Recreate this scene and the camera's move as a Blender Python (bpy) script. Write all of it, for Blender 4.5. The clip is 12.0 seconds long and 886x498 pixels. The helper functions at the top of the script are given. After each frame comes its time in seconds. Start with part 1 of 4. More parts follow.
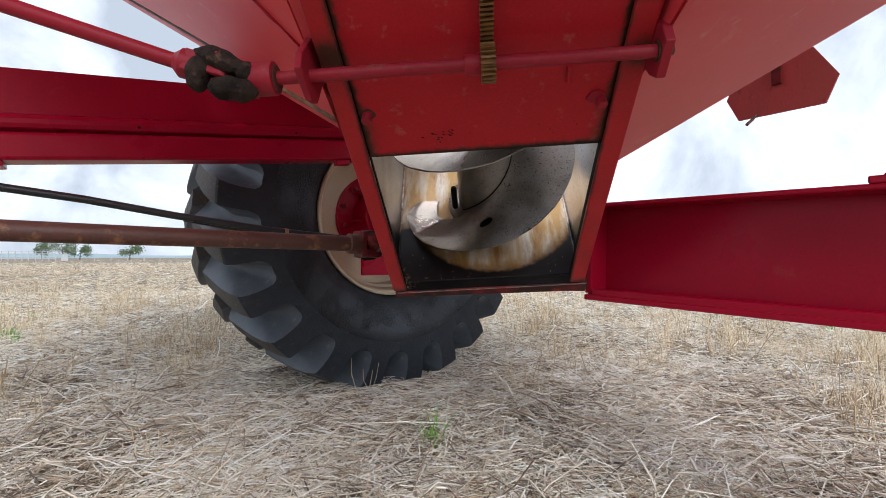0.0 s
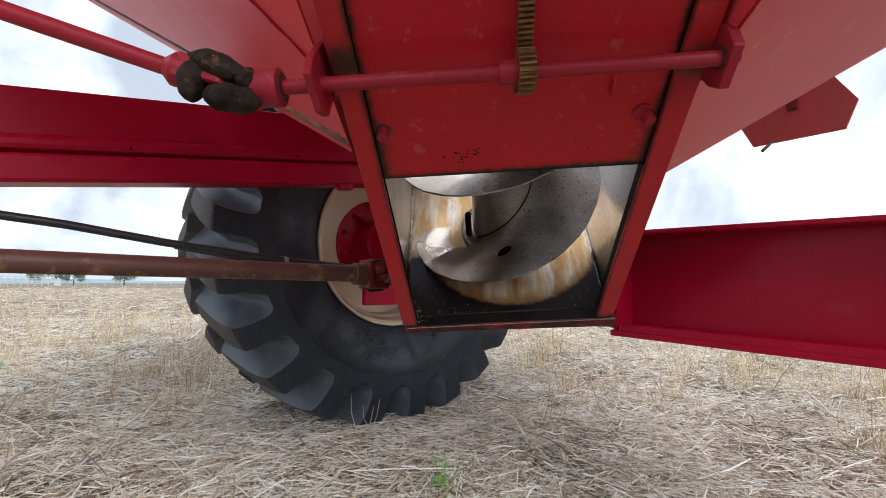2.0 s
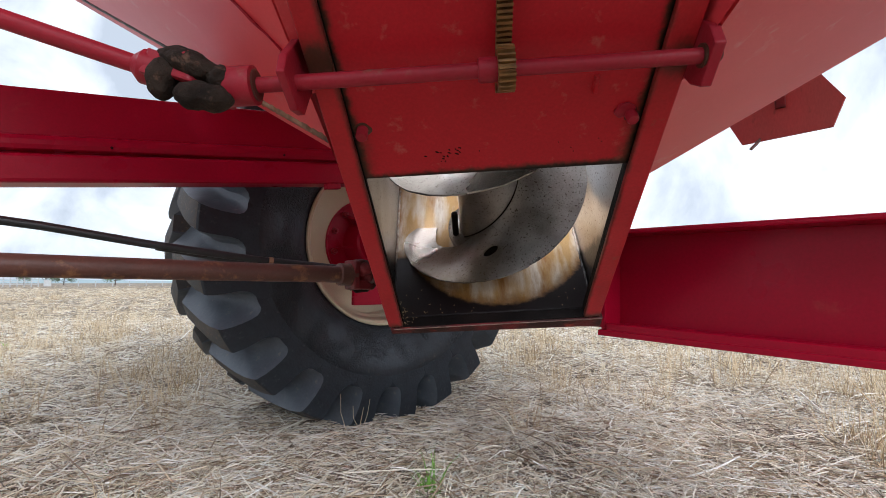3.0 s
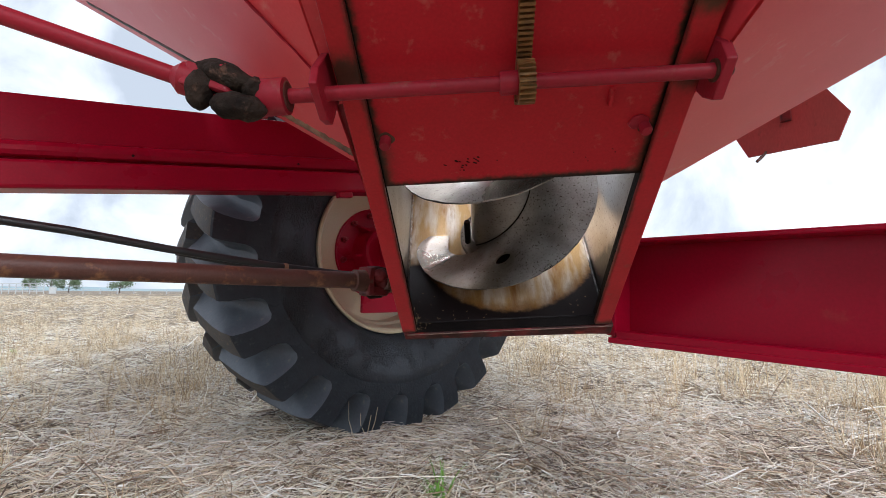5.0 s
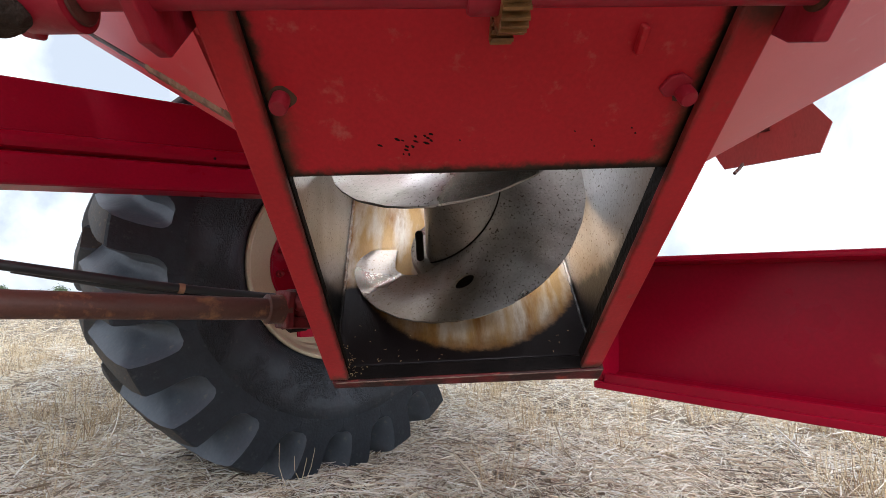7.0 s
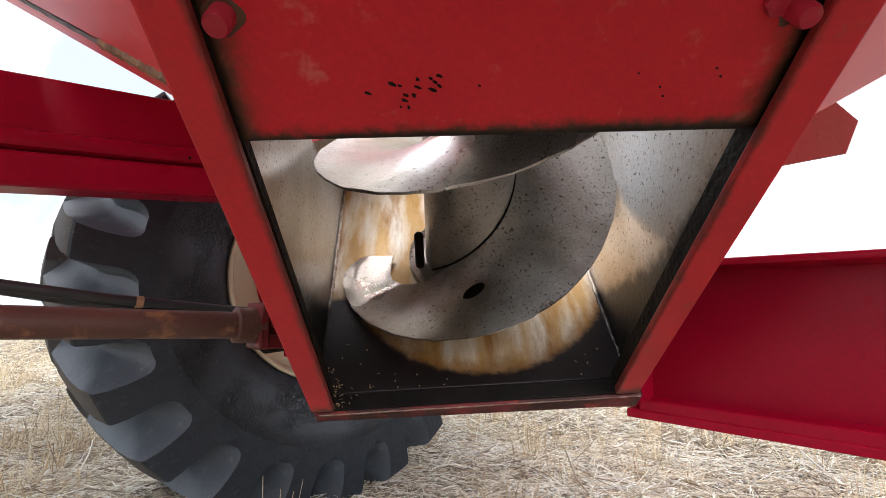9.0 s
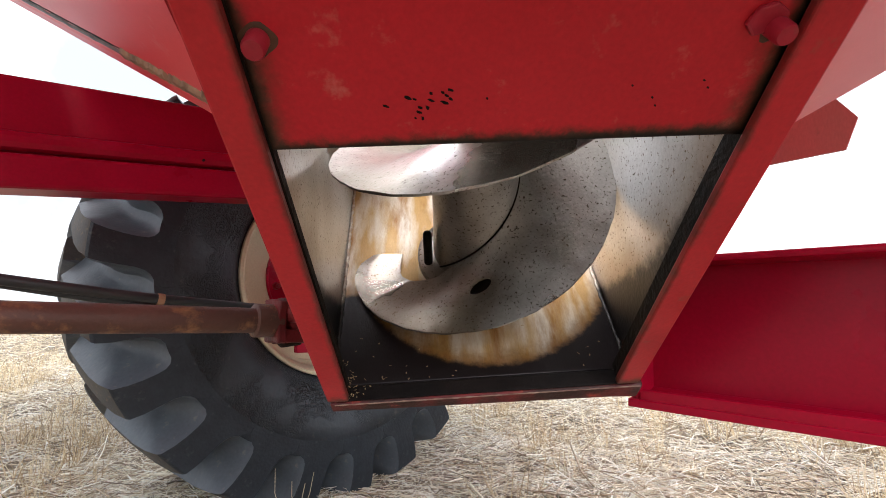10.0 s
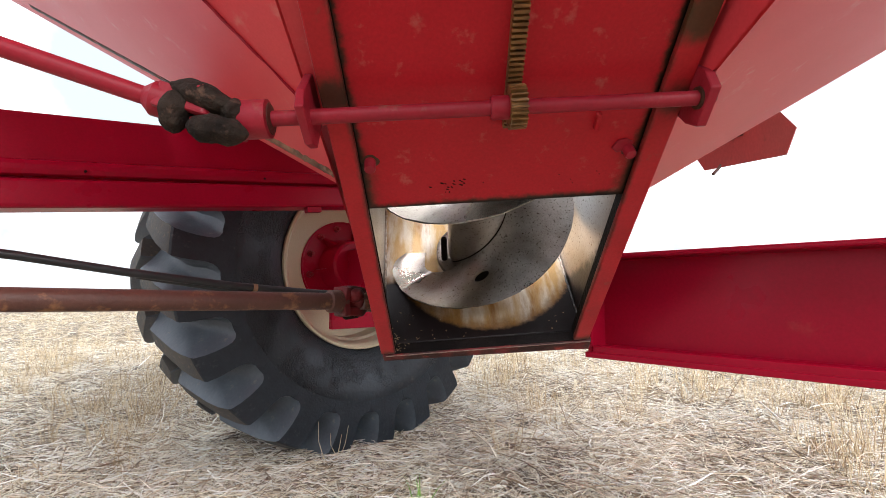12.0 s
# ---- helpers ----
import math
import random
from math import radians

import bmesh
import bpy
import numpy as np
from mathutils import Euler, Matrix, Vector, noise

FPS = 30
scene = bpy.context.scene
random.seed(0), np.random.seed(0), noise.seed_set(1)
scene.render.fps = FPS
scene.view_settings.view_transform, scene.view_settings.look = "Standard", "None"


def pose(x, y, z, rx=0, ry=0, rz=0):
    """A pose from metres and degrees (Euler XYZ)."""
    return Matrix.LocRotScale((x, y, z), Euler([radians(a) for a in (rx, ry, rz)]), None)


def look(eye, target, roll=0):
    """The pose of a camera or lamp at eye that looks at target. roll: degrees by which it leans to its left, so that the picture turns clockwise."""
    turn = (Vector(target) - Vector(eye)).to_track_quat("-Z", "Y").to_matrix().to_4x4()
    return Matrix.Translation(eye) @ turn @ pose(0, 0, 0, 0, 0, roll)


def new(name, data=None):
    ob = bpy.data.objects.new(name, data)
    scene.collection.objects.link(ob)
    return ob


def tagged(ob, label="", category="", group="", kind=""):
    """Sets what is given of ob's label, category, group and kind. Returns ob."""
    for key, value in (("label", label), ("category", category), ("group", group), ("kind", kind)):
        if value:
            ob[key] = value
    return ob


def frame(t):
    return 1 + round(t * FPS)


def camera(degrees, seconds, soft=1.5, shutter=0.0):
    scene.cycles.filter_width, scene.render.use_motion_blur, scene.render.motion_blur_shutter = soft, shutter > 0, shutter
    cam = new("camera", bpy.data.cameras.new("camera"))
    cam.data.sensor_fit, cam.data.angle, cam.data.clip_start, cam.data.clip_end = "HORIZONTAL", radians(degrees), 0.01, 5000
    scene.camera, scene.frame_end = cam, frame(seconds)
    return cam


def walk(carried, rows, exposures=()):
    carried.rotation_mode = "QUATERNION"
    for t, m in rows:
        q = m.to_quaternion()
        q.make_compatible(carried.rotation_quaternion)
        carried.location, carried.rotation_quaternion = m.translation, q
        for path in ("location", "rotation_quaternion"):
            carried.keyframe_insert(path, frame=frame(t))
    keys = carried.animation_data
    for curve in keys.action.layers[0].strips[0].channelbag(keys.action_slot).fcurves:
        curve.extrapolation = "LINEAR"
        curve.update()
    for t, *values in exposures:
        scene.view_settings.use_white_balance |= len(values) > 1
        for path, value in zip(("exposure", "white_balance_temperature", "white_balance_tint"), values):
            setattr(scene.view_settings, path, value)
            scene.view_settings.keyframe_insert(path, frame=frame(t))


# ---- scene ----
cam = camera(86.6, 12.0, 0.8)
EXPOSURES = [(0, 0.20, 5880, 10), (2, 0.28, 5880, 10), (6, 0.28, 5880, 10), (7, 0.46, 5920, 10), (8.8, 0.70, 6120, 10), (9.5, 0.80, 6250, 10), (11, 0.84, 6250, 10), (11.5, 0.86, 6200, 10), (12, 0.78, 6150, 10)]
PATH = [
    (0, (0.016, -0.002, 0.665), (-0.005, 1.998, 0.702), 0.0),
    (0.5, (0.012, 0.067, 0.667), (-0.005, 2.065, 0.748), -0.0),
    (1, (0.006, 0.095, 0.671), (-0.008, 2.092, 0.789), 0.1),
    (1.5, (-0.011, 0.104, 0.681), (-0.021, 2.099, 0.823), 0.1),
    (2, (-0.028, 0.099, 0.678), (-0.035, 2.094, 0.827), 0.2),
    (2.5, (-0.016, 0.111, 0.676), (-0.007, 2.106, 0.821), 0.1),
    (3, (-0.009, 0.111, 0.683), (0.01, 2.106, 0.825), -0.1),
    (5, (-0.033, 0.088, 0.673), (-0.029, 2.079, 0.86), 0.4),
    (5.5, (-0.029, 0.08, 0.676), (-0.006, 2.07, 0.873), 0.7),
    (6, (-0.025, 0.078, 0.679), (0.042, 2.066, 0.88), 0.8),
    (6.5, (-0.012, 0.136, 0.677), (0.134, 2.122, 0.871), 0.8),
    (7, (-0.005, 0.354, 0.715), (0.174, 2.332, 0.949), 0.6),
    (7.2, (0.013, 0.45, 0.727), (0.21, 2.426, 0.966), 0.4),
    (8.8, (-0.002, 0.502, 0.715), (0.196, 2.471, 1.007), 0.6),
    (9, (-0.005, 0.5, 0.711), (0.189, 2.468, 1.013), 0.2),
    (9.5, (-0.013, 0.479, 0.714), (0.166, 2.448, 1.015), 0.1),
    (10, (-0.015, 0.465, 0.706), (0.162, 2.436, 0.998), -0.1),
    (10.5, (-0.013, 0.46, 0.705), (0.173, 2.432, 0.984), -0.3),
    (11, (-0.011, 0.401, 0.711), (0.194, 2.374, 0.969), -0.6),
    (11.5, (-0.052, 0.269, 0.721), (0.146, 2.244, 0.972), -0.7),
    (12, (-0.072, 0.103, 0.7), (0.094, 2.084, 0.919), -0.9),
]
walk(cam, [(t, look(eye, target, roll)) for t, eye, target, roll in PATH], EXPOSURES)


# ---- world and sun ----
world = bpy.data.worlds.new("sky")
scene.world = world
world.use_nodes = True
wn, wl = world.node_tree.nodes, world.node_tree.links
wn.clear()
w_out, w_bg = wn.new("ShaderNodeOutputWorld"), wn.new("ShaderNodeBackground")
w_sky = wn.new("ShaderNodeTexSky")
w_sky.sky_type, w_sky.sun_disc = "NISHITA", False
w_sky.sun_elevation, w_sky.sun_rotation = radians(30), radians(157)
w_gain = wn.new("ShaderNodeVectorMath")
w_gain.operation = "SCALE"
w_gain.inputs["Scale"].default_value = 1.1
w_noise = wn.new("ShaderNodeTexNoise")
w_noise.inputs["Scale"].default_value, w_noise.inputs["Detail"].default_value = 4.5, 7.0
w_noise.inputs["Roughness"].default_value, w_noise.inputs["Distortion"].default_value = 0.55, 0.3
w_ramp = wn.new("ShaderNodeValToRGB")
w_ramp.color_ramp.elements[0].position, w_ramp.color_ramp.elements[0].color = 0.40, (4.7, 5.0, 5.35, 1)
w_ramp.color_ramp.elements[1].position, w_ramp.color_ramp.elements[1].color = 0.64, (9.4, 9.5, 9.6, 1)
w_mix = wn.new("ShaderNodeMix")
w_mix.data_type = "RGBA"
w_mix.inputs[0].default_value = 0.97
wl.new(w_sky.outputs[0], w_gain.inputs[0])
wl.new(w_noise.outputs["Fac"], w_ramp.inputs[0])
wl.new(w_gain.outputs[0], w_mix.inputs[6])
wl.new(w_ramp.outputs[0], w_mix.inputs[7])
wl.new(w_mix.outputs[2], w_bg.inputs[0])
w_bg.inputs[1].default_value = 0.12
wl.new(w_bg.outputs[0], w_out.inputs[0])

sun_data = bpy.data.lights.new("sun", "SUN")
sun_data.energy, sun_data.angle, sun_data.color = 2.3, radians(24), (1.0, 0.96, 0.9)
sun = new("sun", sun_data)
sun.matrix_world = look((3.2, -6.0, 5.0), (0.0, 1.6, 0.0))


# ---- directions ----
# The cart's length runs along ALONG; the clean-out opening lies in a slope across its corner.
ALONG, ACROSS = Vector((0.79, 0.613, 0)).normalized(), Vector((0.613, -0.79, 0)).normalized()
U, INN, UPS = Vector((0.9967, -0.0584, 0.0560)), Vector((-0.0115, 0.5829, 0.8125)), Vector((-0.0800, -0.8104, 0.5803))
SLOPE = Matrix.Identity(4)
for i in range(3):
    SLOPE[i][0], SLOPE[i][1], SLOPE[i][2], SLOPE[i][3] = U[i], INN[i], UPS[i], (0.125, 1.22, 0.59)[i]
# in SLOPE: x across the opening, y into the housing, z up the slope
CART_AT = (0.3, 1.3, 0)
AX, AY, AR = 0.003, 0.295, 0.2345    # the auger's axis and radius in SLOPE

# ---- materials ----
def add_grime_shade(n, k, col, distance, start, stop, wander, size, tone, strength=1.0):
    """A stain or painted shade with a wandering soft rim: distance(op, x, y, z) is worked out in SLOPE's axes, full
    below start, gone past stop.
    """
    tc, mp, xyz = n.new("ShaderNodeTexCoord"), n.new("ShaderNodeMapping"), n.new("ShaderNodeSeparateXYZ")
    turn = SLOPE.to_3x3().inverted()
    mp.inputs["Rotation"].default_value = turn.to_euler("XYZ")
    mp.inputs["Location"].default_value = turn @ (Vector(CART_AT) - SLOPE.translation)
    k.new(tc.outputs["Object"], mp.inputs[0])
    k.new(mp.outputs[0], xyz.inputs[0])

    def op(kind, a, b=0.0):
        node = n.new("ShaderNodeMath")
        node.operation = kind
        for socket, value in zip(node.inputs, (a, b)):
            if isinstance(value, (int, float)):
                socket.default_value = value
            else:
                k.new(value, socket)
        return node.outputs[0]

    rim = n.new("ShaderNodeTexNoise")
    rim.inputs["Scale"].default_value, rim.inputs["Detail"].default_value, rim.inputs["Roughness"].default_value = size, 8.0, 0.7
    k.new(mp.outputs[0], rim.inputs["Vector"])
    d = op("ADD", distance(op, *xyz.outputs), op("MULTIPLY", op("SUBTRACT", rim.outputs["Fac"], 0.5), wander * 2))
    fade, mix = n.new("ShaderNodeMapRange"), n.new("ShaderNodeMix")
    fade.interpolation_type = "SMOOTHSTEP"
    fade.inputs["From Min"].default_value, fade.inputs["From Max"].default_value = start, stop
    fade.inputs["To Min"].default_value, fade.inputs["To Max"].default_value = strength, 0.0
    k.new(d, fade.inputs[0])
    mix.data_type = "RGBA"
    mix.inputs[7].default_value = (*tone, 1)
    k.new(col, mix.inputs[6])
    k.new(fade.outputs[0], mix.inputs[0])
    return mix.outputs[2]


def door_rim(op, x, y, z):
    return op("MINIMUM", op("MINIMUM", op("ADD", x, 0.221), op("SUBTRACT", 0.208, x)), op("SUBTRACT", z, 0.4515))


def door_foot(op, x, y, z):
    corner = op("MINIMUM", op("ADD", x, 0.221), op("SUBTRACT", 0.212, x))
    return op("ADD", corner, op("MULTIPLY", op("MAXIMUM", op("SUBTRACT", z, 0.53), 0.0), 0.35))


def bar_side(op, x, y, z):
    return op("MAXIMUM", op("SUBTRACT", -0.219, x), op("SUBTRACT", x, 0.204))


def bar_foot(op, x, y, z):
    return z


def around(op, x, z, x0, z0):
    a, b = op("SUBTRACT", x, x0), op("SUBTRACT", z, z0)
    return op("SQRT", op("ADD", op("MULTIPLY", a, a), op("MULTIPLY", b, b)))


def bearing_left(op, x, y, z):
    return around(op, x, z, -0.238, 0.668)


def bearing_right(op, x, y, z):
    return around(op, x, z, 0.228, 0.632)


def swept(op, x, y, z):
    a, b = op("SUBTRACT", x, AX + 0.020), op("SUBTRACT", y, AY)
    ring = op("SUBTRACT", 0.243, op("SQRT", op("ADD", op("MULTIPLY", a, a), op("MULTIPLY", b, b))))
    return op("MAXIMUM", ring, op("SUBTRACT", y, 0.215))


# Shade below the lower flight, put into the colour as near black.
def under_flight_shade(op, x, y, z):
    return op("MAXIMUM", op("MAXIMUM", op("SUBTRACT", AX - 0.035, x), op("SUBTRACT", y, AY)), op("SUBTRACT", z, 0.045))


def flight_end(op, x, y, z):
    return op("MAXIMUM", op("ADD", x, 0.105), op("SUBTRACT", z, 0.05))


def hub_rust(op, x, y, z):
    return op("MAXIMUM", op("ADD", x, 0.012), op("SUBTRACT", z, 0.20))


# Dark film and shade of the far flight, put into its tone.
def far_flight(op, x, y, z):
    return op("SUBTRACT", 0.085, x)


# Greys and darkens the steel higher up the slope.
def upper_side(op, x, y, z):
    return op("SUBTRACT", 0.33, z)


def olive(op, x, y, z):
    return around(op, x, z, 0.226, 0.745)


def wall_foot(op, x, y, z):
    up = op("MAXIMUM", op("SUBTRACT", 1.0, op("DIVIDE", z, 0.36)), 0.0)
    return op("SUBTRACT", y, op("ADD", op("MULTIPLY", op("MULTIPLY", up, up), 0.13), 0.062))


def material(name, base, rough=0.5, metal=0.0, second=None, scale=6.0, amount=0.5, fine=90.0, bump=0.1,
             third=None, third_scale=3.0, third_at=(0.55, 0.7), island=0.0, coat=0.0, rough_var=0.1, stretch=(1, 1, 1), spec=0.5, ramp=(0.35, 0.68), third_detail=10.0, grime_shade=()):
    """Paint or bare surface: base colour, a second tone in patches, a third in sparse marks, grain relief."""
    m = bpy.data.materials.new(name)
    m.use_nodes = True
    n, k = m.node_tree.nodes, m.node_tree.links
    p = n["Principled BSDF"]
    p.inputs["Metallic"].default_value = metal
    p.inputs["Coat Weight"].default_value = coat
    p.inputs["Specular IOR Level"].default_value = spec
    p.inputs["Coat Roughness"].default_value = 0.2
    tc, mp = n.new("ShaderNodeTexCoord"), n.new("ShaderNodeMapping")
    mp.inputs["Scale"].default_value = stretch
    k.new(tc.outputs["Object"], mp.inputs[0])
    big = n.new("ShaderNodeTexNoise")
    big.inputs["Scale"].default_value, big.inputs["Detail"].default_value = scale, 6.0
    k.new(mp.outputs[0], big.inputs["Vector"])
    small = n.new("ShaderNodeTexNoise")
    small.inputs["Scale"].default_value, small.inputs["Detail"].default_value = fine, 4.0
    k.new(mp.outputs[0], small.inputs["Vector"])
    r = n.new("ShaderNodeMapRange")
    r.inputs["From Min"].default_value, r.inputs["From Max"].default_value = ramp
    r.inputs["To Max"].default_value = amount
    k.new(big.outputs["Fac"], r.inputs[0])
    mix = n.new("ShaderNodeMix")
    mix.data_type = "RGBA"
    mix.inputs[6].default_value = (*base, 1)
    mix.inputs[7].default_value = (*(second or [c * 0.6 for c in base]), 1)
    k.new(r.outputs[0], mix.inputs[0])
    col = mix.outputs[2]
    if third:
        marks = n.new("ShaderNodeTexNoise")
        marks.inputs["Scale"].default_value, marks.inputs["Detail"].default_value = third_scale, third_detail
        marks.inputs["Roughness"].default_value = 0.65
        k.new(mp.outputs[0], marks.inputs["Vector"])
        r3 = n.new("ShaderNodeMapRange")
        r3.inputs["From Min"].default_value, r3.inputs["From Max"].default_value = third_at
        k.new(marks.outputs["Fac"], r3.inputs[0])
        mix3 = n.new("ShaderNodeMix")
        mix3.data_type = "RGBA"
        mix3.inputs[7].default_value = (*third, 1)
        k.new(col, mix3.inputs[6])
        k.new(r3.outputs[0], mix3.inputs[0])
        col = mix3.outputs[2]
    for zone in grime_shade:
        col = add_grime_shade(n, k, col, *zone)
    grain = n.new("ShaderNodeMix")
    grain.data_type, grain.blend_type = "RGBA", "OVERLAY"
    grain.inputs[0].default_value = 0.25
    k.new(col, grain.inputs[6])
    bw = n.new("ShaderNodeRGBToBW")
    k.new(small.outputs["Color"], bw.inputs[0])
    k.new(bw.outputs[0], grain.inputs[7])
    col = grain.outputs[2]
    if island:
        geo, hsv = n.new("ShaderNodeNewGeometry"), n.new("ShaderNodeHueSaturation")
        rv = n.new("ShaderNodeMapRange")
        rv.inputs["To Min"].default_value, rv.inputs["To Max"].default_value = 1 - island, 1 + island
        k.new(geo.outputs["Random Per Island"], rv.inputs[0])
        k.new(rv.outputs[0], hsv.inputs["Value"])
        k.new(col, hsv.inputs["Color"])
        col = hsv.outputs[0]
    k.new(col, p.inputs["Base Color"])
    rr = n.new("ShaderNodeMapRange")
    rr.inputs["To Min"].default_value, rr.inputs["To Max"].default_value = rough - rough_var, rough + rough_var
    k.new(big.outputs["Fac"], rr.inputs[0])
    k.new(rr.outputs[0], p.inputs["Roughness"])
    bp = n.new("ShaderNodeBump")
    bp.inputs["Strength"].default_value, bp.inputs["Distance"].default_value = bump, 0.004
    k.new(small.outputs["Fac"], bp.inputs["Height"])
    k.new(bp.outputs[0], p.inputs["Normal"])
    return m


RED = material("red_paint", (0.37, 0.003, 0.026), 0.30, second=(0.30, 0.0025, 0.018), scale=4, fine=160, bump=0.03,
               third=(0.42, 0.05, 0.055), third_scale=9, third_at=(0.64, 0.82), spec=0.16)
RED_DUSTY = material("dusty_red_paint", (0.34, 0.014, 0.030), 0.45, second=(0.26, 0.022, 0.032), scale=14, fine=200, bump=0.12,
                     third=(0.26, 0.11, 0.08), third_scale=26, third_at=(0.61, 0.76), spec=0.3)
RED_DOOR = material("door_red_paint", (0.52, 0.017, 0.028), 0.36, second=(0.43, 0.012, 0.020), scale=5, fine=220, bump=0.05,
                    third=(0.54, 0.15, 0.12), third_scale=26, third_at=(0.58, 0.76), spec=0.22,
                    grime_shade=((door_foot, 0.004, 0.034, 0.020, 34, (0.075, 0.034, 0.018), 0.9), (door_rim, 0.002, 0.016, 0.012, 60, (0.050, 0.026, 0.015)),
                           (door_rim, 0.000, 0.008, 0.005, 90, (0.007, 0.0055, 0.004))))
RED_BAR = material("worn_bar_paint", (0.50, 0.021, 0.028), 0.42, second=(0.38, 0.018, 0.023), scale=10, amount=0.7, fine=200, bump=0.08,
                   third=(0.22, 0.08, 0.05), third_scale=20, third_at=(0.63, 0.76), spec=0.25,
                   grime_shade=((bar_foot, 0.0, 0.026, 0.020, 46, (0.060, 0.030, 0.018), 0.9), (bar_side, -0.002, 0.007, 0.008, 28, (0.050, 0.030, 0.020), 0.8),
                          (bearing_left, 0.012, 0.045, 0.020, 40, (0.045, 0.028, 0.016), 0.92), (bearing_right, 0.008, 0.036, 0.018, 40, (0.045, 0.028, 0.016), 0.9), (olive, 0.018, 0.044, 0.016, 30, (0.060, 0.040, 0.017), 0.92)))
# Paler than RED: light bounced off the ground is put into its colour.
RED_SHEET = material("pale_red_sheet", (0.76, 0.066, 0.080), 0.42, second=(0.66, 0.046, 0.058), scale=2, fine=200, bump=0.03,
                     third=(0.74, 0.26, 0.23), third_scale=14, third_at=(0.60, 0.80), spec=0.45)
RUST = material("rusty_steel", (0.105, 0.042, 0.030), 0.5, second=(0.065, 0.030, 0.024), scale=14, fine=150, bump=0.25,
                third=(0.30, 0.145, 0.065), third_scale=22, third_at=(0.53, 0.68), spec=0.4)
GREASE = material("old_grease", (0.006, 0.0045, 0.0035), 0.7, second=(0.022, 0.014, 0.009), scale=30, fine=120, bump=0.6, spec=0.12)
GREASE_DUSTY = material("dusty_grease", (0.050, 0.036, 0.028), 0.85, second=(0.012, 0.009, 0.008), scale=26, amount=0.95, fine=190, bump=1.0,
                        third=(0.15, 0.085, 0.06), third_scale=40, third_at=(0.58, 0.72), spec=0.15)
RED_GRIMY = material("grimy_red_paint", (0.17, 0.016, 0.018), 0.5, second=(0.035, 0.012, 0.010), scale=16, amount=0.95, ramp=(0.40, 0.58), fine=180, bump=0.25,
                     third=(0.45, 0.06, 0.03), third_scale=22, third_at=(0.60, 0.70), spec=0.3)
STAIN = material("brown_oil_stain", (0.10, 0.045, 0.025), 0.5, second=(0.035, 0.018, 0.012), scale=26, amount=0.9, fine=160, bump=0.2, spec=0.3)
RESIDUE = material("black_residue", (0.006, 0.0045, 0.0045), 0.5, second=(0.016, 0.010, 0.009), scale=14, amount=0.8, fine=130, bump=0.4,
                   third=(0.05, 0.037, 0.03), third_scale=90, third_at=(0.68, 0.76), spec=0.12, rough_var=0.2)
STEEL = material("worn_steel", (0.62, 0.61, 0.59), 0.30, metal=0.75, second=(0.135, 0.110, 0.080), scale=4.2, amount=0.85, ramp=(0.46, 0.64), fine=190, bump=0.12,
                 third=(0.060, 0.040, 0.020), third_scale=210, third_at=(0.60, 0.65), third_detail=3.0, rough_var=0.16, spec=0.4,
                 grime_shade=((hub_rust, -0.02, 0.06, 0.03, 14, (0.22, 0.155, 0.085), 0.30), (flight_end, -0.04, 0.05, 0.04, 20, (0.40, 0.29, 0.20), 0.45), (far_flight, -0.03, 0.06, 0.05, 9, (0.085, 0.070, 0.052), 0.36),
                        (upper_side, -0.05, 0.05, 0.05, 12, (0.12, 0.112, 0.105), 0.45), (under_flight_shade, 0.0, 0.012, 0.006, 30, (0.010, 0.007, 0.0065))))
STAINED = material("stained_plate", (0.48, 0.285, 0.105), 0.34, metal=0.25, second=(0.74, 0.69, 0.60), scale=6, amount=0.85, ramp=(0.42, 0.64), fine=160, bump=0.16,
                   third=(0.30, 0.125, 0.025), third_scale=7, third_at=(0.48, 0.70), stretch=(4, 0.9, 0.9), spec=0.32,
                   grime_shade=((swept, 0.000, 0.036, 0.026, 22, (0.20, 0.088, 0.018), 0.8), (swept, -0.008, 0.007, 0.013, 40, (0.012, 0.008, 0.0085))))
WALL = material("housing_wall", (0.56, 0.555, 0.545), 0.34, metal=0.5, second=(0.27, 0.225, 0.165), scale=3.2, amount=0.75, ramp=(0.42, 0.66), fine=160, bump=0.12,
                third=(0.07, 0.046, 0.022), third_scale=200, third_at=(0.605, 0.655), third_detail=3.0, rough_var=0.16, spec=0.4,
                grime_shade=((wall_foot, -0.01, 0.12, 0.06, 12, (0.24, 0.13, 0.05), 0.6), (wall_foot, -0.008, 0.024, 0.026, 26, (0.014, 0.010, 0.008))))
RUBBER = material("tyre_rubber", (0.036, 0.042, 0.051), 0.42, second=(0.012, 0.014, 0.017), scale=5, amount=0.85, fine=90, bump=0.5,
                  third=(0.12, 0.116, 0.108), third_scale=26, third_at=(0.62, 0.84), spec=0.22)
# Lit copy of RUBBER: sky light on the scoops is put into its colour.
LIT_TREAD = material("worn_lit_tread_rubber", (0.112, 0.130, 0.152), 0.46, second=(0.056, 0.065, 0.078), scale=6, fine=80, bump=0.3,
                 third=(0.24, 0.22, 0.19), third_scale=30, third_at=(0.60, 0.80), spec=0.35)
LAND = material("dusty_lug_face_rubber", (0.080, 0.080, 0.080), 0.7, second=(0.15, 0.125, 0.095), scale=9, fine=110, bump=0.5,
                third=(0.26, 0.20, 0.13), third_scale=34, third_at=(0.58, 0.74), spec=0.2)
BRACKET = material("weathered_bracket_paint", (0.40, 0.075, 0.070), 0.55, second=(0.30, 0.085, 0.070), scale=7, fine=160, bump=0.15,
                   third=(0.13, 0.055, 0.038), third_scale=16, third_at=(0.57, 0.68), stretch=(1, 1, 0.35), spec=0.3)
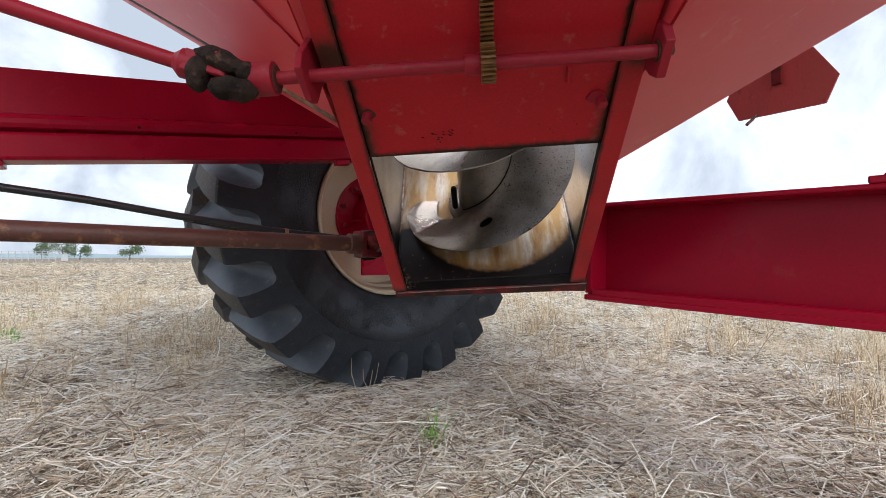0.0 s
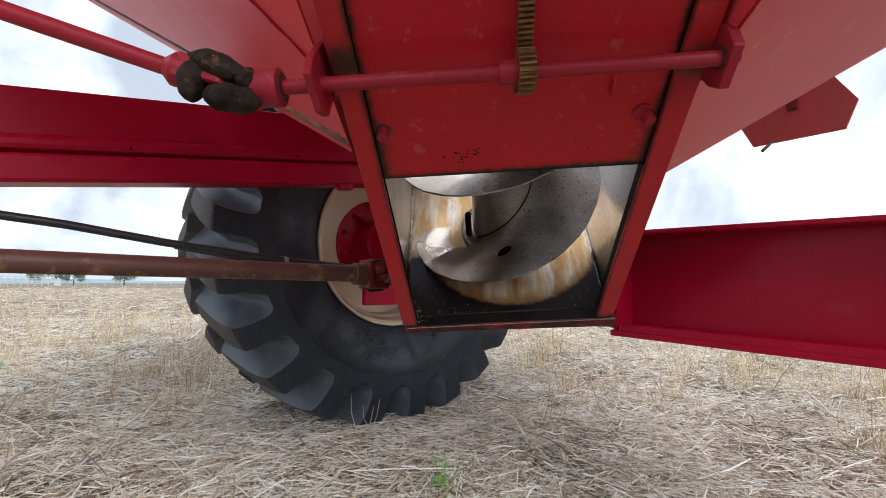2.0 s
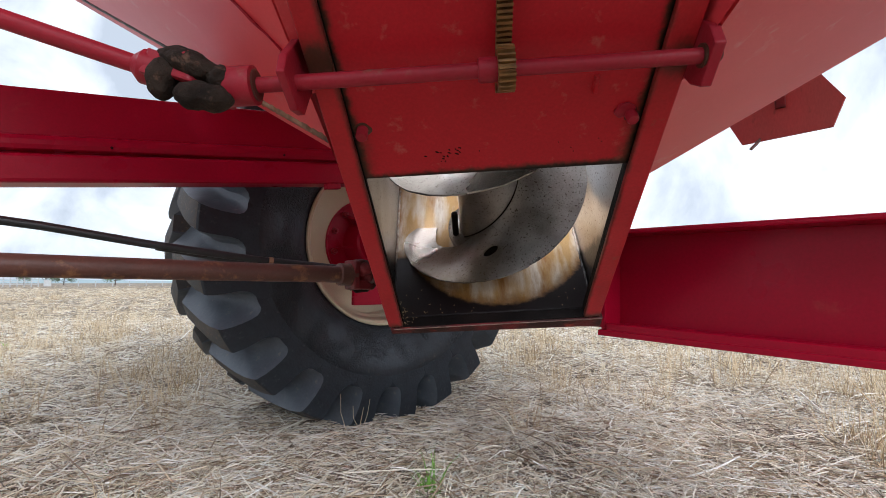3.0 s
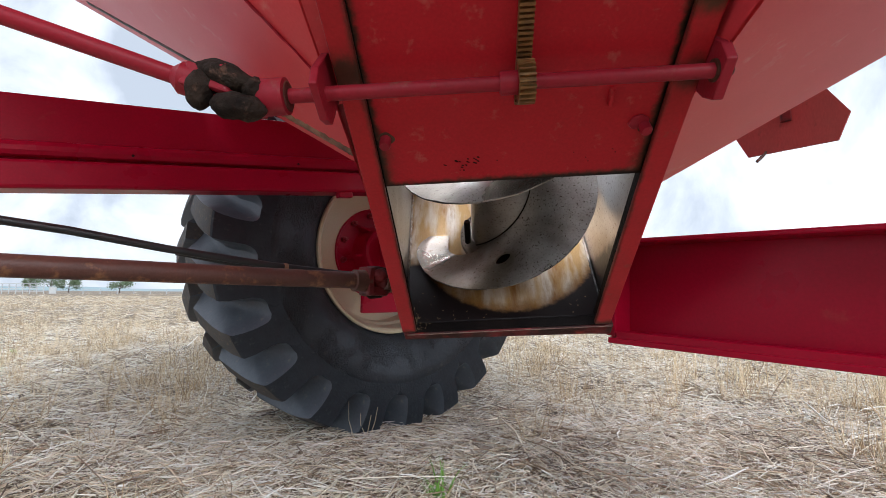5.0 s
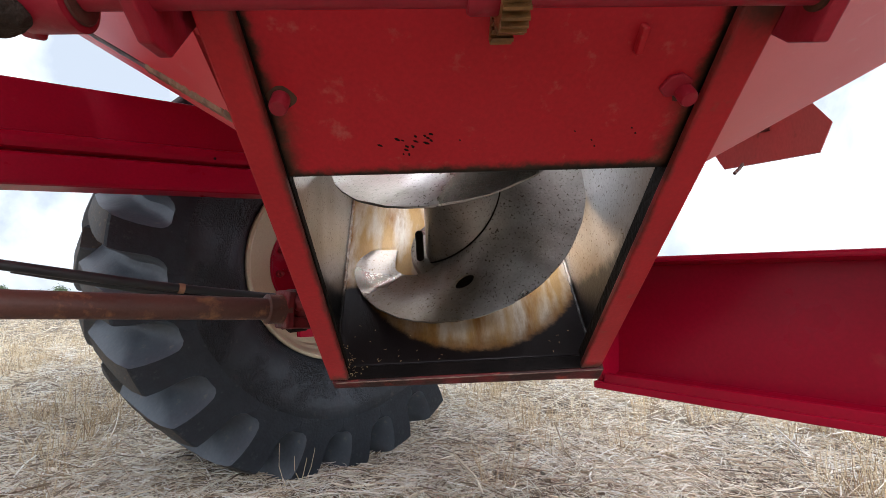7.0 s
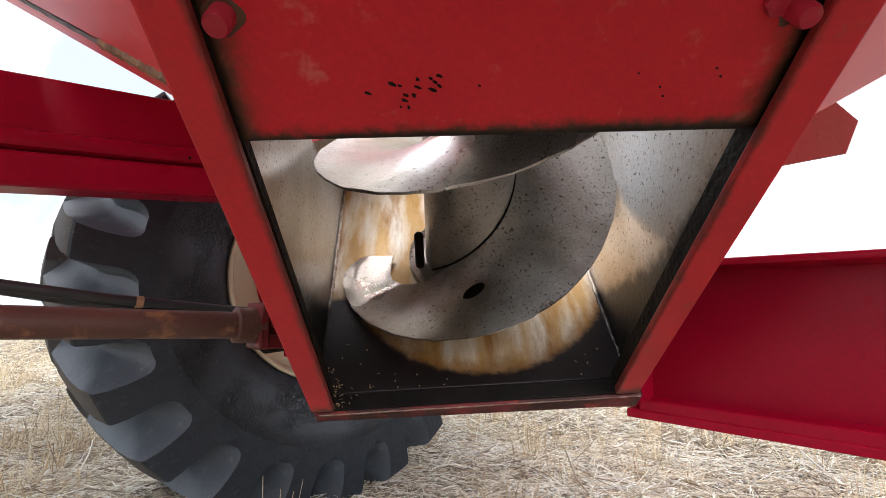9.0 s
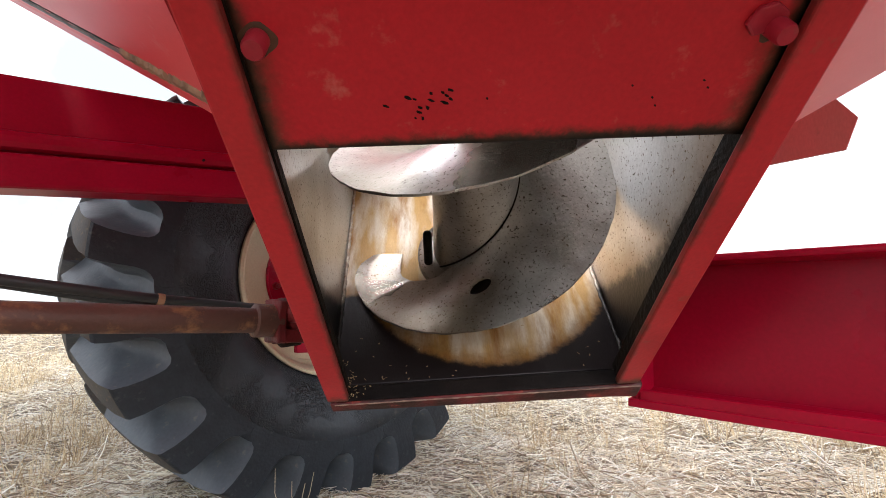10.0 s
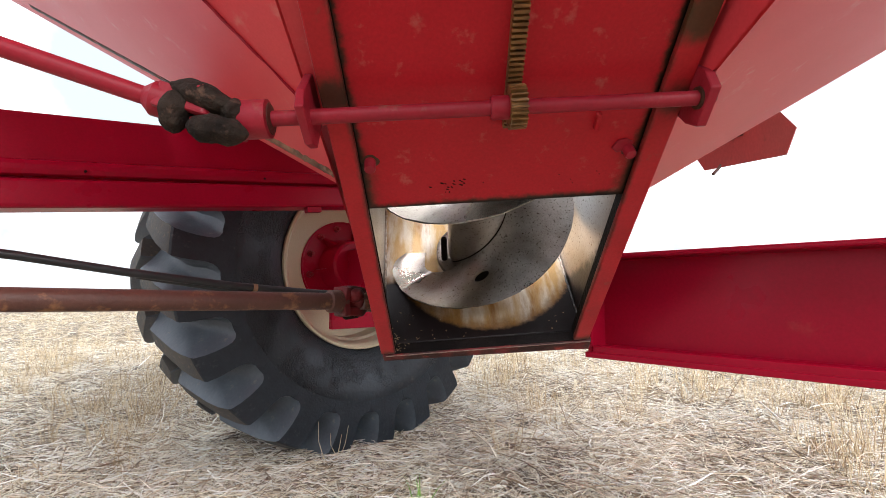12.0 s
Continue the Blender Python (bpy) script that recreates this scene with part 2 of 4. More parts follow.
CREAM = material("cream_rim_paint", (0.66, 0.57, 0.40), 0.45, second=(0.58, 0.47, 0.31), scale=5, fine=150, bump=0.05,
                 third=(0.30, 0.20, 0.12), third_scale=18, third_at=(0.68, 0.8))
BRASS = material("greasy_rack_steel", (0.30, 0.155, 0.050), 0.42, metal=0.35, second=(0.11, 0.055, 0.022), scale=40, amount=0.9, fine=200, bump=0.4)
HOSE = material("black_hose", (0.015, 0.016, 0.018), 0.4, second=(0.03, 0.03, 0.03), scale=20, fine=200, bump=0.1)
WOOD = material("weathered_edge", (0.36, 0.205, 0.115), 0.8, second=(0.10, 0.058, 0.038), scale=22, amount=0.95, fine=120, bump=0.6)


SOIL = material("straw_covered_soil", (0.085, 0.063, 0.043), 0.9, second=(0.52, 0.42, 0.305), scale=1.3, amount=0.9, fine=45, bump=0.9,
                third=(0.07, 0.05, 0.035), third_scale=16, third_at=(0.54, 0.68))
GREEN = material("green_leaf", (0.20, 0.42, 0.06), 0.5, second=(0.27, 0.46, 0.10), scale=8, island=0.3)
# Crown tone lightened for the haze of distance.
FOLIAGE = material("tree_foliage", (0.11, 0.16, 0.08), 0.6, second=(0.15, 0.19, 0.11), scale=1, fine=5, island=0.4)
BARK = material("bark", (0.12, 0.09, 0.07), 0.8, scale=4, fine=20, bump=0.5)
WHITE = material("white_rail_paint", (0.50, 0.51, 0.51), 0.5, scale=3, amount=0.3)
HILL = material("distant_blue_hill", (0.30, 0.39, 0.43), 0.9, second=(0.34, 0.43, 0.42), scale=0.02, fine=0.2, bump=0)
WORN_EDGE = material("bare_worn_edge", (0.30, 0.19, 0.15), 0.45, metal=0.3, second=(0.10, 0.03, 0.03), scale=40, amount=0.9, fine=160, bump=0.2)
WELD = material("rusty_weld", (0.52, 0.44, 0.36), 0.4, metal=0.4, second=(0.20, 0.10, 0.045), scale=60, amount=0.9, fine=220, bump=0.4,
                grime_shade=((wall_foot, -0.008, 0.024, 0.026, 26, (0.014, 0.010, 0.008)),))
GRAIN = material("wheat_grain", (0.36, 0.24, 0.11), 0.5, second=(0.24, 0.15, 0.07), scale=50, island=0.35)


def stalk_material(name, tones, rough, spec):
    """Dry stalks: each takes one of the tones, with patches of drier and damper ground and a fine grain along it."""
    m = bpy.data.materials.new(name)
    m.use_nodes = True
    n, k = m.node_tree.nodes, m.node_tree.links
    p = n["Principled BSDF"]
    p.inputs["Specular IOR Level"].default_value = spec
    geo, ramp, tc = n.new("ShaderNodeNewGeometry"), n.new("ShaderNodeValToRGB"), n.new("ShaderNodeTexCoord")
    e = ramp.color_ramp.elements
    while len(e) < len(tones):
        e.new(0.5)
    for item, (at, tone) in zip(e, tones):
        item.position, item.color = at, (*tone, 1)
    patch, grain = n.new("ShaderNodeTexNoise"), n.new("ShaderNodeTexNoise")
    for node, size, detail in ((patch, 1.7, 5.0), (grain, 130.0, 3.0)):
        node.inputs["Scale"].default_value, node.inputs["Detail"].default_value = size, detail
        k.new(tc.outputs["Object"], node.inputs["Vector"])
    shift, both, fine, hsv = n.new("ShaderNodeMapRange"), n.new("ShaderNodeMath"), n.new("ShaderNodeMapRange"), n.new("ShaderNodeHueSaturation")
    shift.inputs["From Min"].default_value, shift.inputs["From Max"].default_value = 0.32, 0.68
    shift.inputs["To Min"].default_value, shift.inputs["To Max"].default_value = -0.16, 0.16
    both.operation, both.use_clamp = "ADD", True
    fine.inputs["To Min"].default_value, fine.inputs["To Max"].default_value = 0.7, 1.3
    k.new(patch.outputs["Fac"], shift.inputs[0])
    k.new(geo.outputs["Random Per Island"], both.inputs[0])
    k.new(shift.outputs[0], both.inputs[1])
    k.new(both.outputs[0], ramp.inputs[0])
    k.new(grain.outputs["Fac"], fine.inputs[0])
    k.new(fine.outputs[0], hsv.inputs["Value"])
    k.new(ramp.outputs[0], hsv.inputs["Color"])
    k.new(hsv.outputs[0], p.inputs["Base Color"])
    p.inputs["Roughness"].default_value = rough
    return m


STRAW = stalk_material("straw", ((0.0, (0.13, 0.088, 0.055)), (0.15, (0.42, 0.315, 0.20)), (0.33, (0.75, 0.63, 0.465)), (0.58, (0.95, 0.87, 0.73)), (1.0, (0.99, 0.97, 0.92))), 0.30, 0.7)
FIELD_STRAW = stalk_material("field_straw", ((0.0, (0.32, 0.235, 0.15)), (0.35, (0.72, 0.585, 0.41)), (0.7, (0.90, 0.79, 0.62)), (1.0, (0.98, 0.94, 0.85))), 0.45, 0.4)
STUBBLE = stalk_material("stubble", ((0.0, (0.28, 0.19, 0.10)), (0.35, (0.62, 0.47, 0.28)), (0.7, (0.82, 0.68, 0.46)), (1.0, (0.94, 0.86, 0.68))), 0.45, 0.45)


def add_cracks(m, size, at, depth, dark):
    """Dried mud: a net of cracks in patches, darker in the gaps and raised between them."""
    n, k = m.node_tree.nodes, m.node_tree.links
    p = n["Principled BSDF"]
    tc, cells, patch, lines, where = n.new("ShaderNodeTexCoord"), n.new("ShaderNodeTexVoronoi"), n.new("ShaderNodeTexNoise"), n.new("ShaderNodeMapRange"), n.new("ShaderNodeMapRange")
    bend, shake = n.new("ShaderNodeTexNoise"), n.new("ShaderNodeVectorMath")
    bend.inputs["Scale"].default_value, bend.inputs["Detail"].default_value = 28.0, 4.0
    shake.operation = "MULTIPLY_ADD"
    shake.inputs[1].default_value = (0.09, 0.09, 0.09)
    k.new(tc.outputs["Object"], bend.inputs["Vector"])
    k.new(bend.outputs["Color"], shake.inputs[0])
    k.new(tc.outputs["Object"], shake.inputs[2])
    cells.feature = "DISTANCE_TO_EDGE"
    cells.inputs["Scale"].default_value = size
    k.new(shake.outputs[0], cells.inputs["Vector"])
    lines.inputs["From Min"].default_value, lines.inputs["From Max"].default_value = 0.0, 0.16
    k.new(cells.outputs["Distance"], lines.inputs[0])
    patch.inputs["Scale"].default_value, patch.inputs["Detail"].default_value = 5.0, 6.0
    k.new(tc.outputs["Object"], patch.inputs["Vector"])
    where.inputs["From Min"].default_value, where.inputs["From Max"].default_value = at
    k.new(patch.outputs["Fac"], where.inputs[0])
    gap, mix, bump = n.new("ShaderNodeMath"), n.new("ShaderNodeMix"), n.new("ShaderNodeBump")
    gap.operation = "MULTIPLY"
    inv = n.new("ShaderNodeMath")
    inv.operation = "SUBTRACT"
    inv.inputs[0].default_value = 1.0
    k.new(lines.outputs[0], inv.inputs[1])
    k.new(inv.outputs[0], gap.inputs[0])
    k.new(where.outputs[0], gap.inputs[1])
    mix.data_type = "RGBA"
    mix.inputs[7].default_value = (*dark, 1)
    k.new(p.inputs["Base Color"].links[0].from_socket, mix.inputs[6])
    k.new(gap.outputs[0], mix.inputs[0])
    k.new(mix.outputs[2], p.inputs["Base Color"])
    bump.invert = True
    bump.inputs["Strength"].default_value, bump.inputs["Distance"].default_value = 1.0, depth
    k.new(gap.outputs[0], bump.inputs["Height"])
    k.new(p.inputs["Normal"].links[0].from_socket, bump.inputs["Normal"])
    k.new(bump.outputs[0], p.inputs["Normal"])
    return m


SIDEWALL = add_cracks(material("muddy_sidewall_rubber", (0.042, 0.048, 0.058), 0.38, second=(0.012, 0.014, 0.017), scale=4, amount=0.9, fine=60, bump=0.45,
                               third=(0.085, 0.080, 0.072), third_scale=22, third_at=(0.60, 0.78), spec=0.36, rough_var=0.2), 55.0, (0.44, 0.60), 0.005, (0.006, 0.006, 0.007))


# ---- building helpers ----
def thing(name, at, label, category, group="", kind=""):
    ob = new(name)
    ob.matrix_world = Matrix.Translation(at)
    ob.empty_display_size = 0.1
    return tagged(ob, label, category, group, kind)


def world_of(ob):
    m = ob.matrix_basis.copy()
    while ob.parent:
        ob = ob.parent
        m = ob.matrix_basis @ m
    return m


def part(name, bm, mat, parent=None, label="", m=None, smooth=False):
    """Links a bmesh given in world metres (or in m's frame) as one mesh object under parent."""
    if m is not None:
        bm.transform(m)
    if parent is not None:
        bm.transform(world_of(parent).inverted())
    bmesh.ops.recalc_face_normals(bm, faces=bm.faces)
    me = bpy.data.meshes.new(name)
    bm.to_mesh(me)
    bm.free()
    me.materials.append(mat)
    if smooth:
        me.polygons.foreach_set("use_smooth", [True] * len(me.polygons))
        me.set_sharp_from_angle(angle=radians(38))
    ob = new(name, me)
    ob.parent = parent
    if label:
        tagged(ob, label)
    return ob


def add_box(bm, lo, hi, bevel=0.0, m=None):
    v = bmesh.ops.create_cube(bm, size=1)["verts"]
    c, d = (Vector(lo) + Vector(hi)) / 2, Vector(hi) - Vector(lo)
    for p in v:
        p.co = Vector((p.co.x * d.x, p.co.y * d.y, p.co.z * d.z)) + c
    if bevel:
        edges = list({e for p in v for e in p.link_edges})
        r = bmesh.ops.bevel(bm, geom=edges, offset=bevel, segments=2, affect="EDGES", profile=0.5)
        v = list({p for f in r["faces"] for p in f.verts} | {p for p in v if p.is_valid})
    if m is not None:
        bmesh.ops.transform(bm, matrix=m, verts=[p for p in v if p.is_valid])
    return bm


def box(lo, hi, bevel=0.003):
    return add_box(bmesh.new(), lo, hi, bevel)


def prism(outline, depth, axis=2, bevel=0.0):
    """An outline of (a, b) drawn out along an axis from depth[0] to depth[1]."""
    bm = bmesh.new()
    def at(a, b, c):
        return [(c, a, b), (a, c, b), (a, b, c)][axis]
    low = [bm.verts.new(at(a, b, depth[0])) for a, b in outline]
    high = [bm.verts.new(at(a, b, depth[1])) for a, b in outline]
    bm.faces.new(low), bm.faces.new(high)
    for i in range(len(low)):
        j = (i + 1) % len(low)
        bm.faces.new((low[i], low[j], high[j], high[i]))
    if bevel:
        bmesh.ops.bevel(bm, geom=bm.edges[:], offset=bevel, segments=2, affect="EDGES", profile=0.5)
    return bm


def plate(corners, thick):
    """A flat plate with its corners in the world, thick towards the side that the corners turn round."""
    bm = bmesh.new()
    pts = [Vector(c) for c in corners]
    n = (pts[1] - pts[0]).cross(pts[2] - pts[0]).normalized() * thick
    low, high = [bm.verts.new(p) for p in pts], [bm.verts.new(p + n) for p in pts]
    bm.faces.new(low), bm.faces.new(high)
    for i in range(len(low)):
        j = (i + 1) % len(low)
        bm.faces.new((low[i], low[j], high[j], high[i]))
    return bm


def tube(points, radii, segs=16, cap=True, bm=None):
    """A round bar along points, with a radius at each."""
    bm = bm or bmesh.new()
    pts = [Vector(p) for p in points]
    if not isinstance(radii, (list, tuple)):
        radii = [radii] * len(pts)
    rings, side = [], None
    for i, p in enumerate(pts):
        a, b = pts[max(i - 1, 0)], pts[min(i + 1, len(pts) - 1)]
        d = (b - a).normalized() if (b - a).length > 1e-9 else Vector((0, 0, 1))
        if side is None:
            side = d.orthogonal().normalized()
        side = (side - d * side.dot(d)).normalized()
        up = d.cross(side)
        rings.append([bm.verts.new(p + radii[i] * (math.cos(t) * side + math.sin(t) * up))
                      for t in (2 * math.pi * j / segs for j in range(segs))])
    for r, s in zip(rings, rings[1:]):
        for j in range(segs):
            bm.faces.new((r[j], r[(j + 1) % segs], s[(j + 1) % segs], s[j]))
    if cap:
        bm.faces.new(rings[0]), bm.faces.new(rings[-1])
    return bm


def lathe(profile, segs=48, closed=False):
    """A profile of (y, r) turned round the y axis."""
    bm = bmesh.new()
    rings = [[bm.verts.new((r * math.cos(t), y, r * math.sin(t))) for t in (2 * math.pi * j / segs for j in range(segs))]
             for y, r in profile]
    pairs = list(zip(rings, rings[1:])) + ([(rings[-1], rings[0])] if closed else [])
    for a, b in pairs:
        for j in range(segs):
            bm.faces.new((a[j], a[(j + 1) % segs], b[(j + 1) % segs], b[j]))
    return bm


def hexagon(bm, centre, d, r, height):
    """A bolt head: six sides, standing along d."""
    d = Vector(d).normalized()
    return tube([Vector(centre), Vector(centre) + d * height * 0.85, Vector(centre) + d * height], [r, r, r * 0.85], 6, bm=bm)


# ---- places on the slope ----
def s2w(x, y, z):
    return SLOPE @ Vector((x, y, z))


# ---- ground ----
def ground_height(x, y):
    d = math.hypot(x, y - 2)
    k = max(0.0, 1 - d / 30)
    return k * (0.035 * noise.noise((x * 0.6, y * 0.6, 0)) + 0.018 * noise.noise((x * 2.2, y * 2.2, 3)) + max(0.0, 1 - d / 9) * 0.012 * noise.noise((x * 6.5, y * 6.5, 8))) - 0.012


def make_ground():
    bm = bmesh.new()
    ring = [0.0]
    while ring[-1] < 3000:
        ring.append(ring[-1] + max(0.10, ring[-1] * 0.09))
    segs = 96
    rows = []
    for r in ring[1:]:
        rows.append([bm.verts.new((r * math.cos(a), 2 + r * math.sin(a), ground_height(r * math.cos(a), 2 + r * math.sin(a))))
                     for a in (2 * math.pi * j / segs for j in range(segs))])
    mid = bm.verts.new((0, 2, ground_height(0, 2)))
    for j in range(segs):
        bm.faces.new((mid, rows[0][j], rows[0][(j + 1) % segs]))
    for a, b in zip(rows, rows[1:]):
        for j in range(segs):
            bm.faces.new((a[j], b[j], b[(j + 1) % segs], a[(j + 1) % segs]))
    ob = part("ground", bm, SOIL, smooth=True)
    tagged(ob, "dry soil of a harvested field covered with pale straw", "ground", kind="structure")


make_ground()

# ---- grain cart ----
cart = thing("grain_cart", CART_AT, "red steel grain cart with its clean-out door half open", "grain cart")


def on_sheet(x, y, p, q, r):
    """The point at x, y of the plane through p, q and r."""
    n = (q - p).cross(r - p)
    return Vector((x, y, p.z - (n.x * (x - p.x) + n.y * (y - p.y)) / n.z))


def strip(along, width, rough, seed, lift, steps=40, both=False):
    """A smear of uneven width on a flat face: along gives (x, z) of its straight side and its direction, width is across it."""
    (x0, z0), (x1, z1) = along
    d = Vector((x1 - x0, z1 - z0)).normalized()
    side = Vector((-d.y, d.x))
    bm = bmesh.new()
    rows = []
    for i in range(steps + 1):
        t = i / steps
        p = Vector((x0, z0)).lerp(Vector((x1, z1)), t)
        w = width * (1 + rough * (noise.noise((t * steps * 0.23, seed, 0)) + 0.6 * noise.noise((t * steps * 0.9, seed, 5))))
        q = p + side * (max(w / width, 0.15) * width)
        rows.append([bm.verts.new((p.x, lift, p.y)), bm.verts.new((q.x, lift, q.y)), bm.verts.new((q.x, lift + 0.003, q.y)), bm.verts.new((p.x, lift + 0.003, p.y))])
    for a, b in zip(rows, rows[1:]):
        for j in range(4):
            bm.faces.new((a[j], a[(j + 1) % 4], b[(j + 1) % 4], b[j]))
    bm.faces.new(rows[0]), bm.faces.new(rows[-1])
    return bm


# hopper sheets
TRIM0, TRIM1 = Vector((-0.19, 1.155, 0.955)), Vector((-1.95, 2.16, 2.14))
FOLD0, FOLD1 = Vector((-0.184, 0.95, 1.001)), Vector((-1.684, 0.182, 2.415))
EDGE0, EDGE1 = Vector((0.42, 1.39, 0.90)), Vector((1.85, 0.62, 1.74))
INNER = Vector((0.27, 0.9, 0.96))
hopper = part("hopper", plate([s2w(-0.27, 0.045, 0.60), s2w(0.27, 0.045, 0.60), s2w(0.42, 0.045, 2.9), s2w(-0.42, 0.045, 2.9)], 0.006), RED_SHEET, cart,
              "sloping red sheet-steel underside of the hopper")
UPL = s2w(-0.42, 0.05, 2.9)
part("corner_sheet", plate([s2w(-0.2535, 0.05, 0.30), UPL, FOLD1, FOLD0], 0.005), RED_SHEET, hopper)
left_sheet = part("left_sheet", plate([TRIM0, FOLD0, FOLD1, TRIM1], 0.005), RED_SHEET, hopper)
part("right_sheet", plate([EDGE0, EDGE1, on_sheet(2.0, -0.9, EDGE0, EDGE1, INNER), on_sheet(0.36, -0.9, EDGE0, EDGE1, INNER), on_sheet(0.37, 0.96, EDGE0, EDGE1, INNER)], 0.005), RED_SHEET, hopper)
part("corner_sheet", plate([on_sheet(0.37, 0.96, EDGE0, EDGE1, INNER), on_sheet(0.36, -0.9, EDGE0, EDGE1, INNER), s2w(0.44, 0.05, 2.9), s2w(0.246, 0.016, 0.58)], 0.005), RED_SHEET, hopper)
part("rear_wall", plate([TRIM0 + Vector((0, 0.01, 0)), TRIM1 + Vector((0, 0.01, 0)), TRIM1 + Vector((-0.1, 0.35, 0.6)), Vector((0.30, 2.3, 2.6)), Vector((0.15, 1.75, 1.3))], 0.005), RED_SHEET, hopper)
part("side_wall", plate([EDGE0 + Vector((0, 0.01, 0)), EDGE1 + Vector((0, 0.01, 0)), EDGE1 + Vector((0.3, 0.5, 0.9)), Vector((0.32, 2.3, 2.6)), Vector((0.17, 1.75, 1.3))], 0.005), RED_SHEET, hopper)
# folded edge with its weathered seal, and the weld along the fold
trim_dir = (TRIM1 - TRIM0).normalized()
sheet_in = ((FOLD1 - TRIM0) - trim_dir * (FOLD1 - TRIM0).dot(trim_dir)).normalized()
sheet_out = trim_dir.cross(sheet_in)
if sheet_out.z > 0:
    sheet_out = -sheet_out


def ragged_bar(start, stop, across, out, wide, high, seed, steps=60, rough=0.5):
    """A worn strip from start to stop with uneven edges."""
    bm = bmesh.new()
    rows = []
    for i in range(steps + 1):
        t = i / steps
        p = start.lerp(stop, t)
        a = wide * (1 + rough * noise.noise((t * steps * 0.35, seed, 1)))
        b = high * (1 + rough * noise.noise((t * steps * 0.5, seed, 9)))
        rows.append([bm.verts.new(p), bm.verts.new(p + out * b * 0.8), bm.verts.new(p + across * a * 0.6 + out * b), bm.verts.new(p + across * a)])
    for r, q in zip(rows, rows[1:]):
        for j in range(4):
            bm.faces.new((r[j], r[(j + 1) % 4], q[(j + 1) % 4], q[j]))
    bm.faces.new(rows[0]), bm.faces.new(rows[-1])
    return bm


part("edge_strip", ragged_bar(TRIM0 + sheet_out * 0.003, TRIM1 + sheet_out * 0.003, sheet_in, sheet_out, 0.034, 0.004, 1, rough=0.06), RED_SHEET, hopper)
part("seal", ragged_bar(TRIM0 + sheet_in * 0.032 + sheet_out * 0.004, TRIM0 + sheet_in * 0.032 + sheet_out * 0.004 + trim_dir * 0.42, sheet_in, sheet_out, 0.022, 0.007, 4, 90, 0.5), WOOD, hopper, "cracked weathered seal")
part("seal", ragged_bar(TRIM0 + sheet_in * 0.034 + sheet_out * 0.004 + trim_dir * 0.42, TRIM0 + sheet_in * 0.034 + sheet_out * 0.004 + trim_dir * 1.6, sheet_in, sheet_out, 0.012, 0.004, 8, 70, 0.45), STAIN, hopper)
part("seal", ragged_bar(TRIM0 + sheet_in * 0.046 + sheet_out * 0.004 + trim_dir * 0.42, TRIM0 + sheet_in * 0.046 + sheet_out * 0.004 + trim_dir * 1.6, sheet_in, sheet_out, 0.0055, 0.002, 18, 70, 0.6), GREASE, hopper)
fold_dir = (FOLD1 - FOLD0).normalized()
part("weld", ragged_bar(FOLD0 + Vector((0, -0.003, -0.005)), FOLD1 + Vector((0, -0.003, -0.005)), Vector((-0.8, 0, 0)), Vector((0, -0.5, -0.8)), 0.006, 0.005, 12, 140, 0.9), RED_DUSTY, hopper)

# ---- clean-out frame ----
for x0, x1 in ((-0.252, -0.219), (0.204, 0.241)):
    part("frame_bar", prism([(x0, -0.0), (x1, -0.0), (x1 + 0.002, 1.6), (x0 + 0.002, 1.6)], (0.0, 0.011), 1, 0.0025), RED_BAR, cart, m=SLOPE)
    part("door_guide", box((x0 + 0.003, 0.011, 0.0), (x1 + (0.002 if x0 < 0 else -0.0015), 0.013, 1.6), 0.0005), GREASE, cart, "greasy black door guide", m=SLOPE)
    part("lower_guide", box((x0 + 0.004, 0.0132, 0.0), (x1 - 0.0025, 0.036, 0.452), 0.001), GREASE, cart, "greasy black door guide", m=SLOPE)
bottom_rail = part("bottom_rail", prism([(-0.25, -0.032), (0.200, -0.0405), (0.250, -0.049), (0.250, -0.0075), (-0.25, -0.0075)], (0.0, 0.028), 1, 0.003), RED_GRIMY, cart,
                   "narrow red lip stained dark by residue", m=SLOPE)
part("lip_residue", prism([(-0.246, -0.0074), (0.238, -0.0074), (0.238, -0.0042), (-0.246, -0.0042)], (0.004, 0.029), 1, 0.001), RESIDUE, bottom_rail, m=SLOPE)
part("lip_edge", ragged_bar(Vector((-0.242, -0.0006, -0.0086)), Vector((0.246, -0.0006, -0.0086)), Vector((0, 0, 1)), Vector((0, -1, 0)), 0.0024, 0.0014, 31, 110, 0.7), WORN_EDGE, bottom_rail, "bare worn upper edge", m=SLOPE)

def lumpy_ring(x, z):
    """A dab of dirt round a bolt."""
    bm = bmesh.new()
    bmesh.ops.create_icosphere(bm, subdivisions=3, radius=1, matrix=Matrix.Translation((x, 0.0145, z)) @ Matrix.Diagonal((0.0125, 0.002, 0.013, 1)))
    for v in bm.verts:
        k = 1 + 0.5 * noise.noise(v.co * 90)
        v.co.x, v.co.z = x + (v.co.x - x) * k, z + (v.co.z - z) * k
    return bm


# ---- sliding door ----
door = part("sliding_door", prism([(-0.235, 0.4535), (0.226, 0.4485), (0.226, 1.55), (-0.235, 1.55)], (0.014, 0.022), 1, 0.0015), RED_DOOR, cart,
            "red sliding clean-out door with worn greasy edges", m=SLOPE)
for x, z in ((-0.203, 0.5495), (0.188, 0.5465)):
    bm = tube([(x, 0.014, z), (x, -0.003, z), (x, -0.006, z)], [0.0088, 0.0088, 0.0074], 20)
    part("bolt_head", bm, RED_DUSTY, door, m=SLOPE, smooth=True)
    part("bolt_collar", lumpy_ring(x, z), STAIN, door, m=SLOPE, smooth=True)
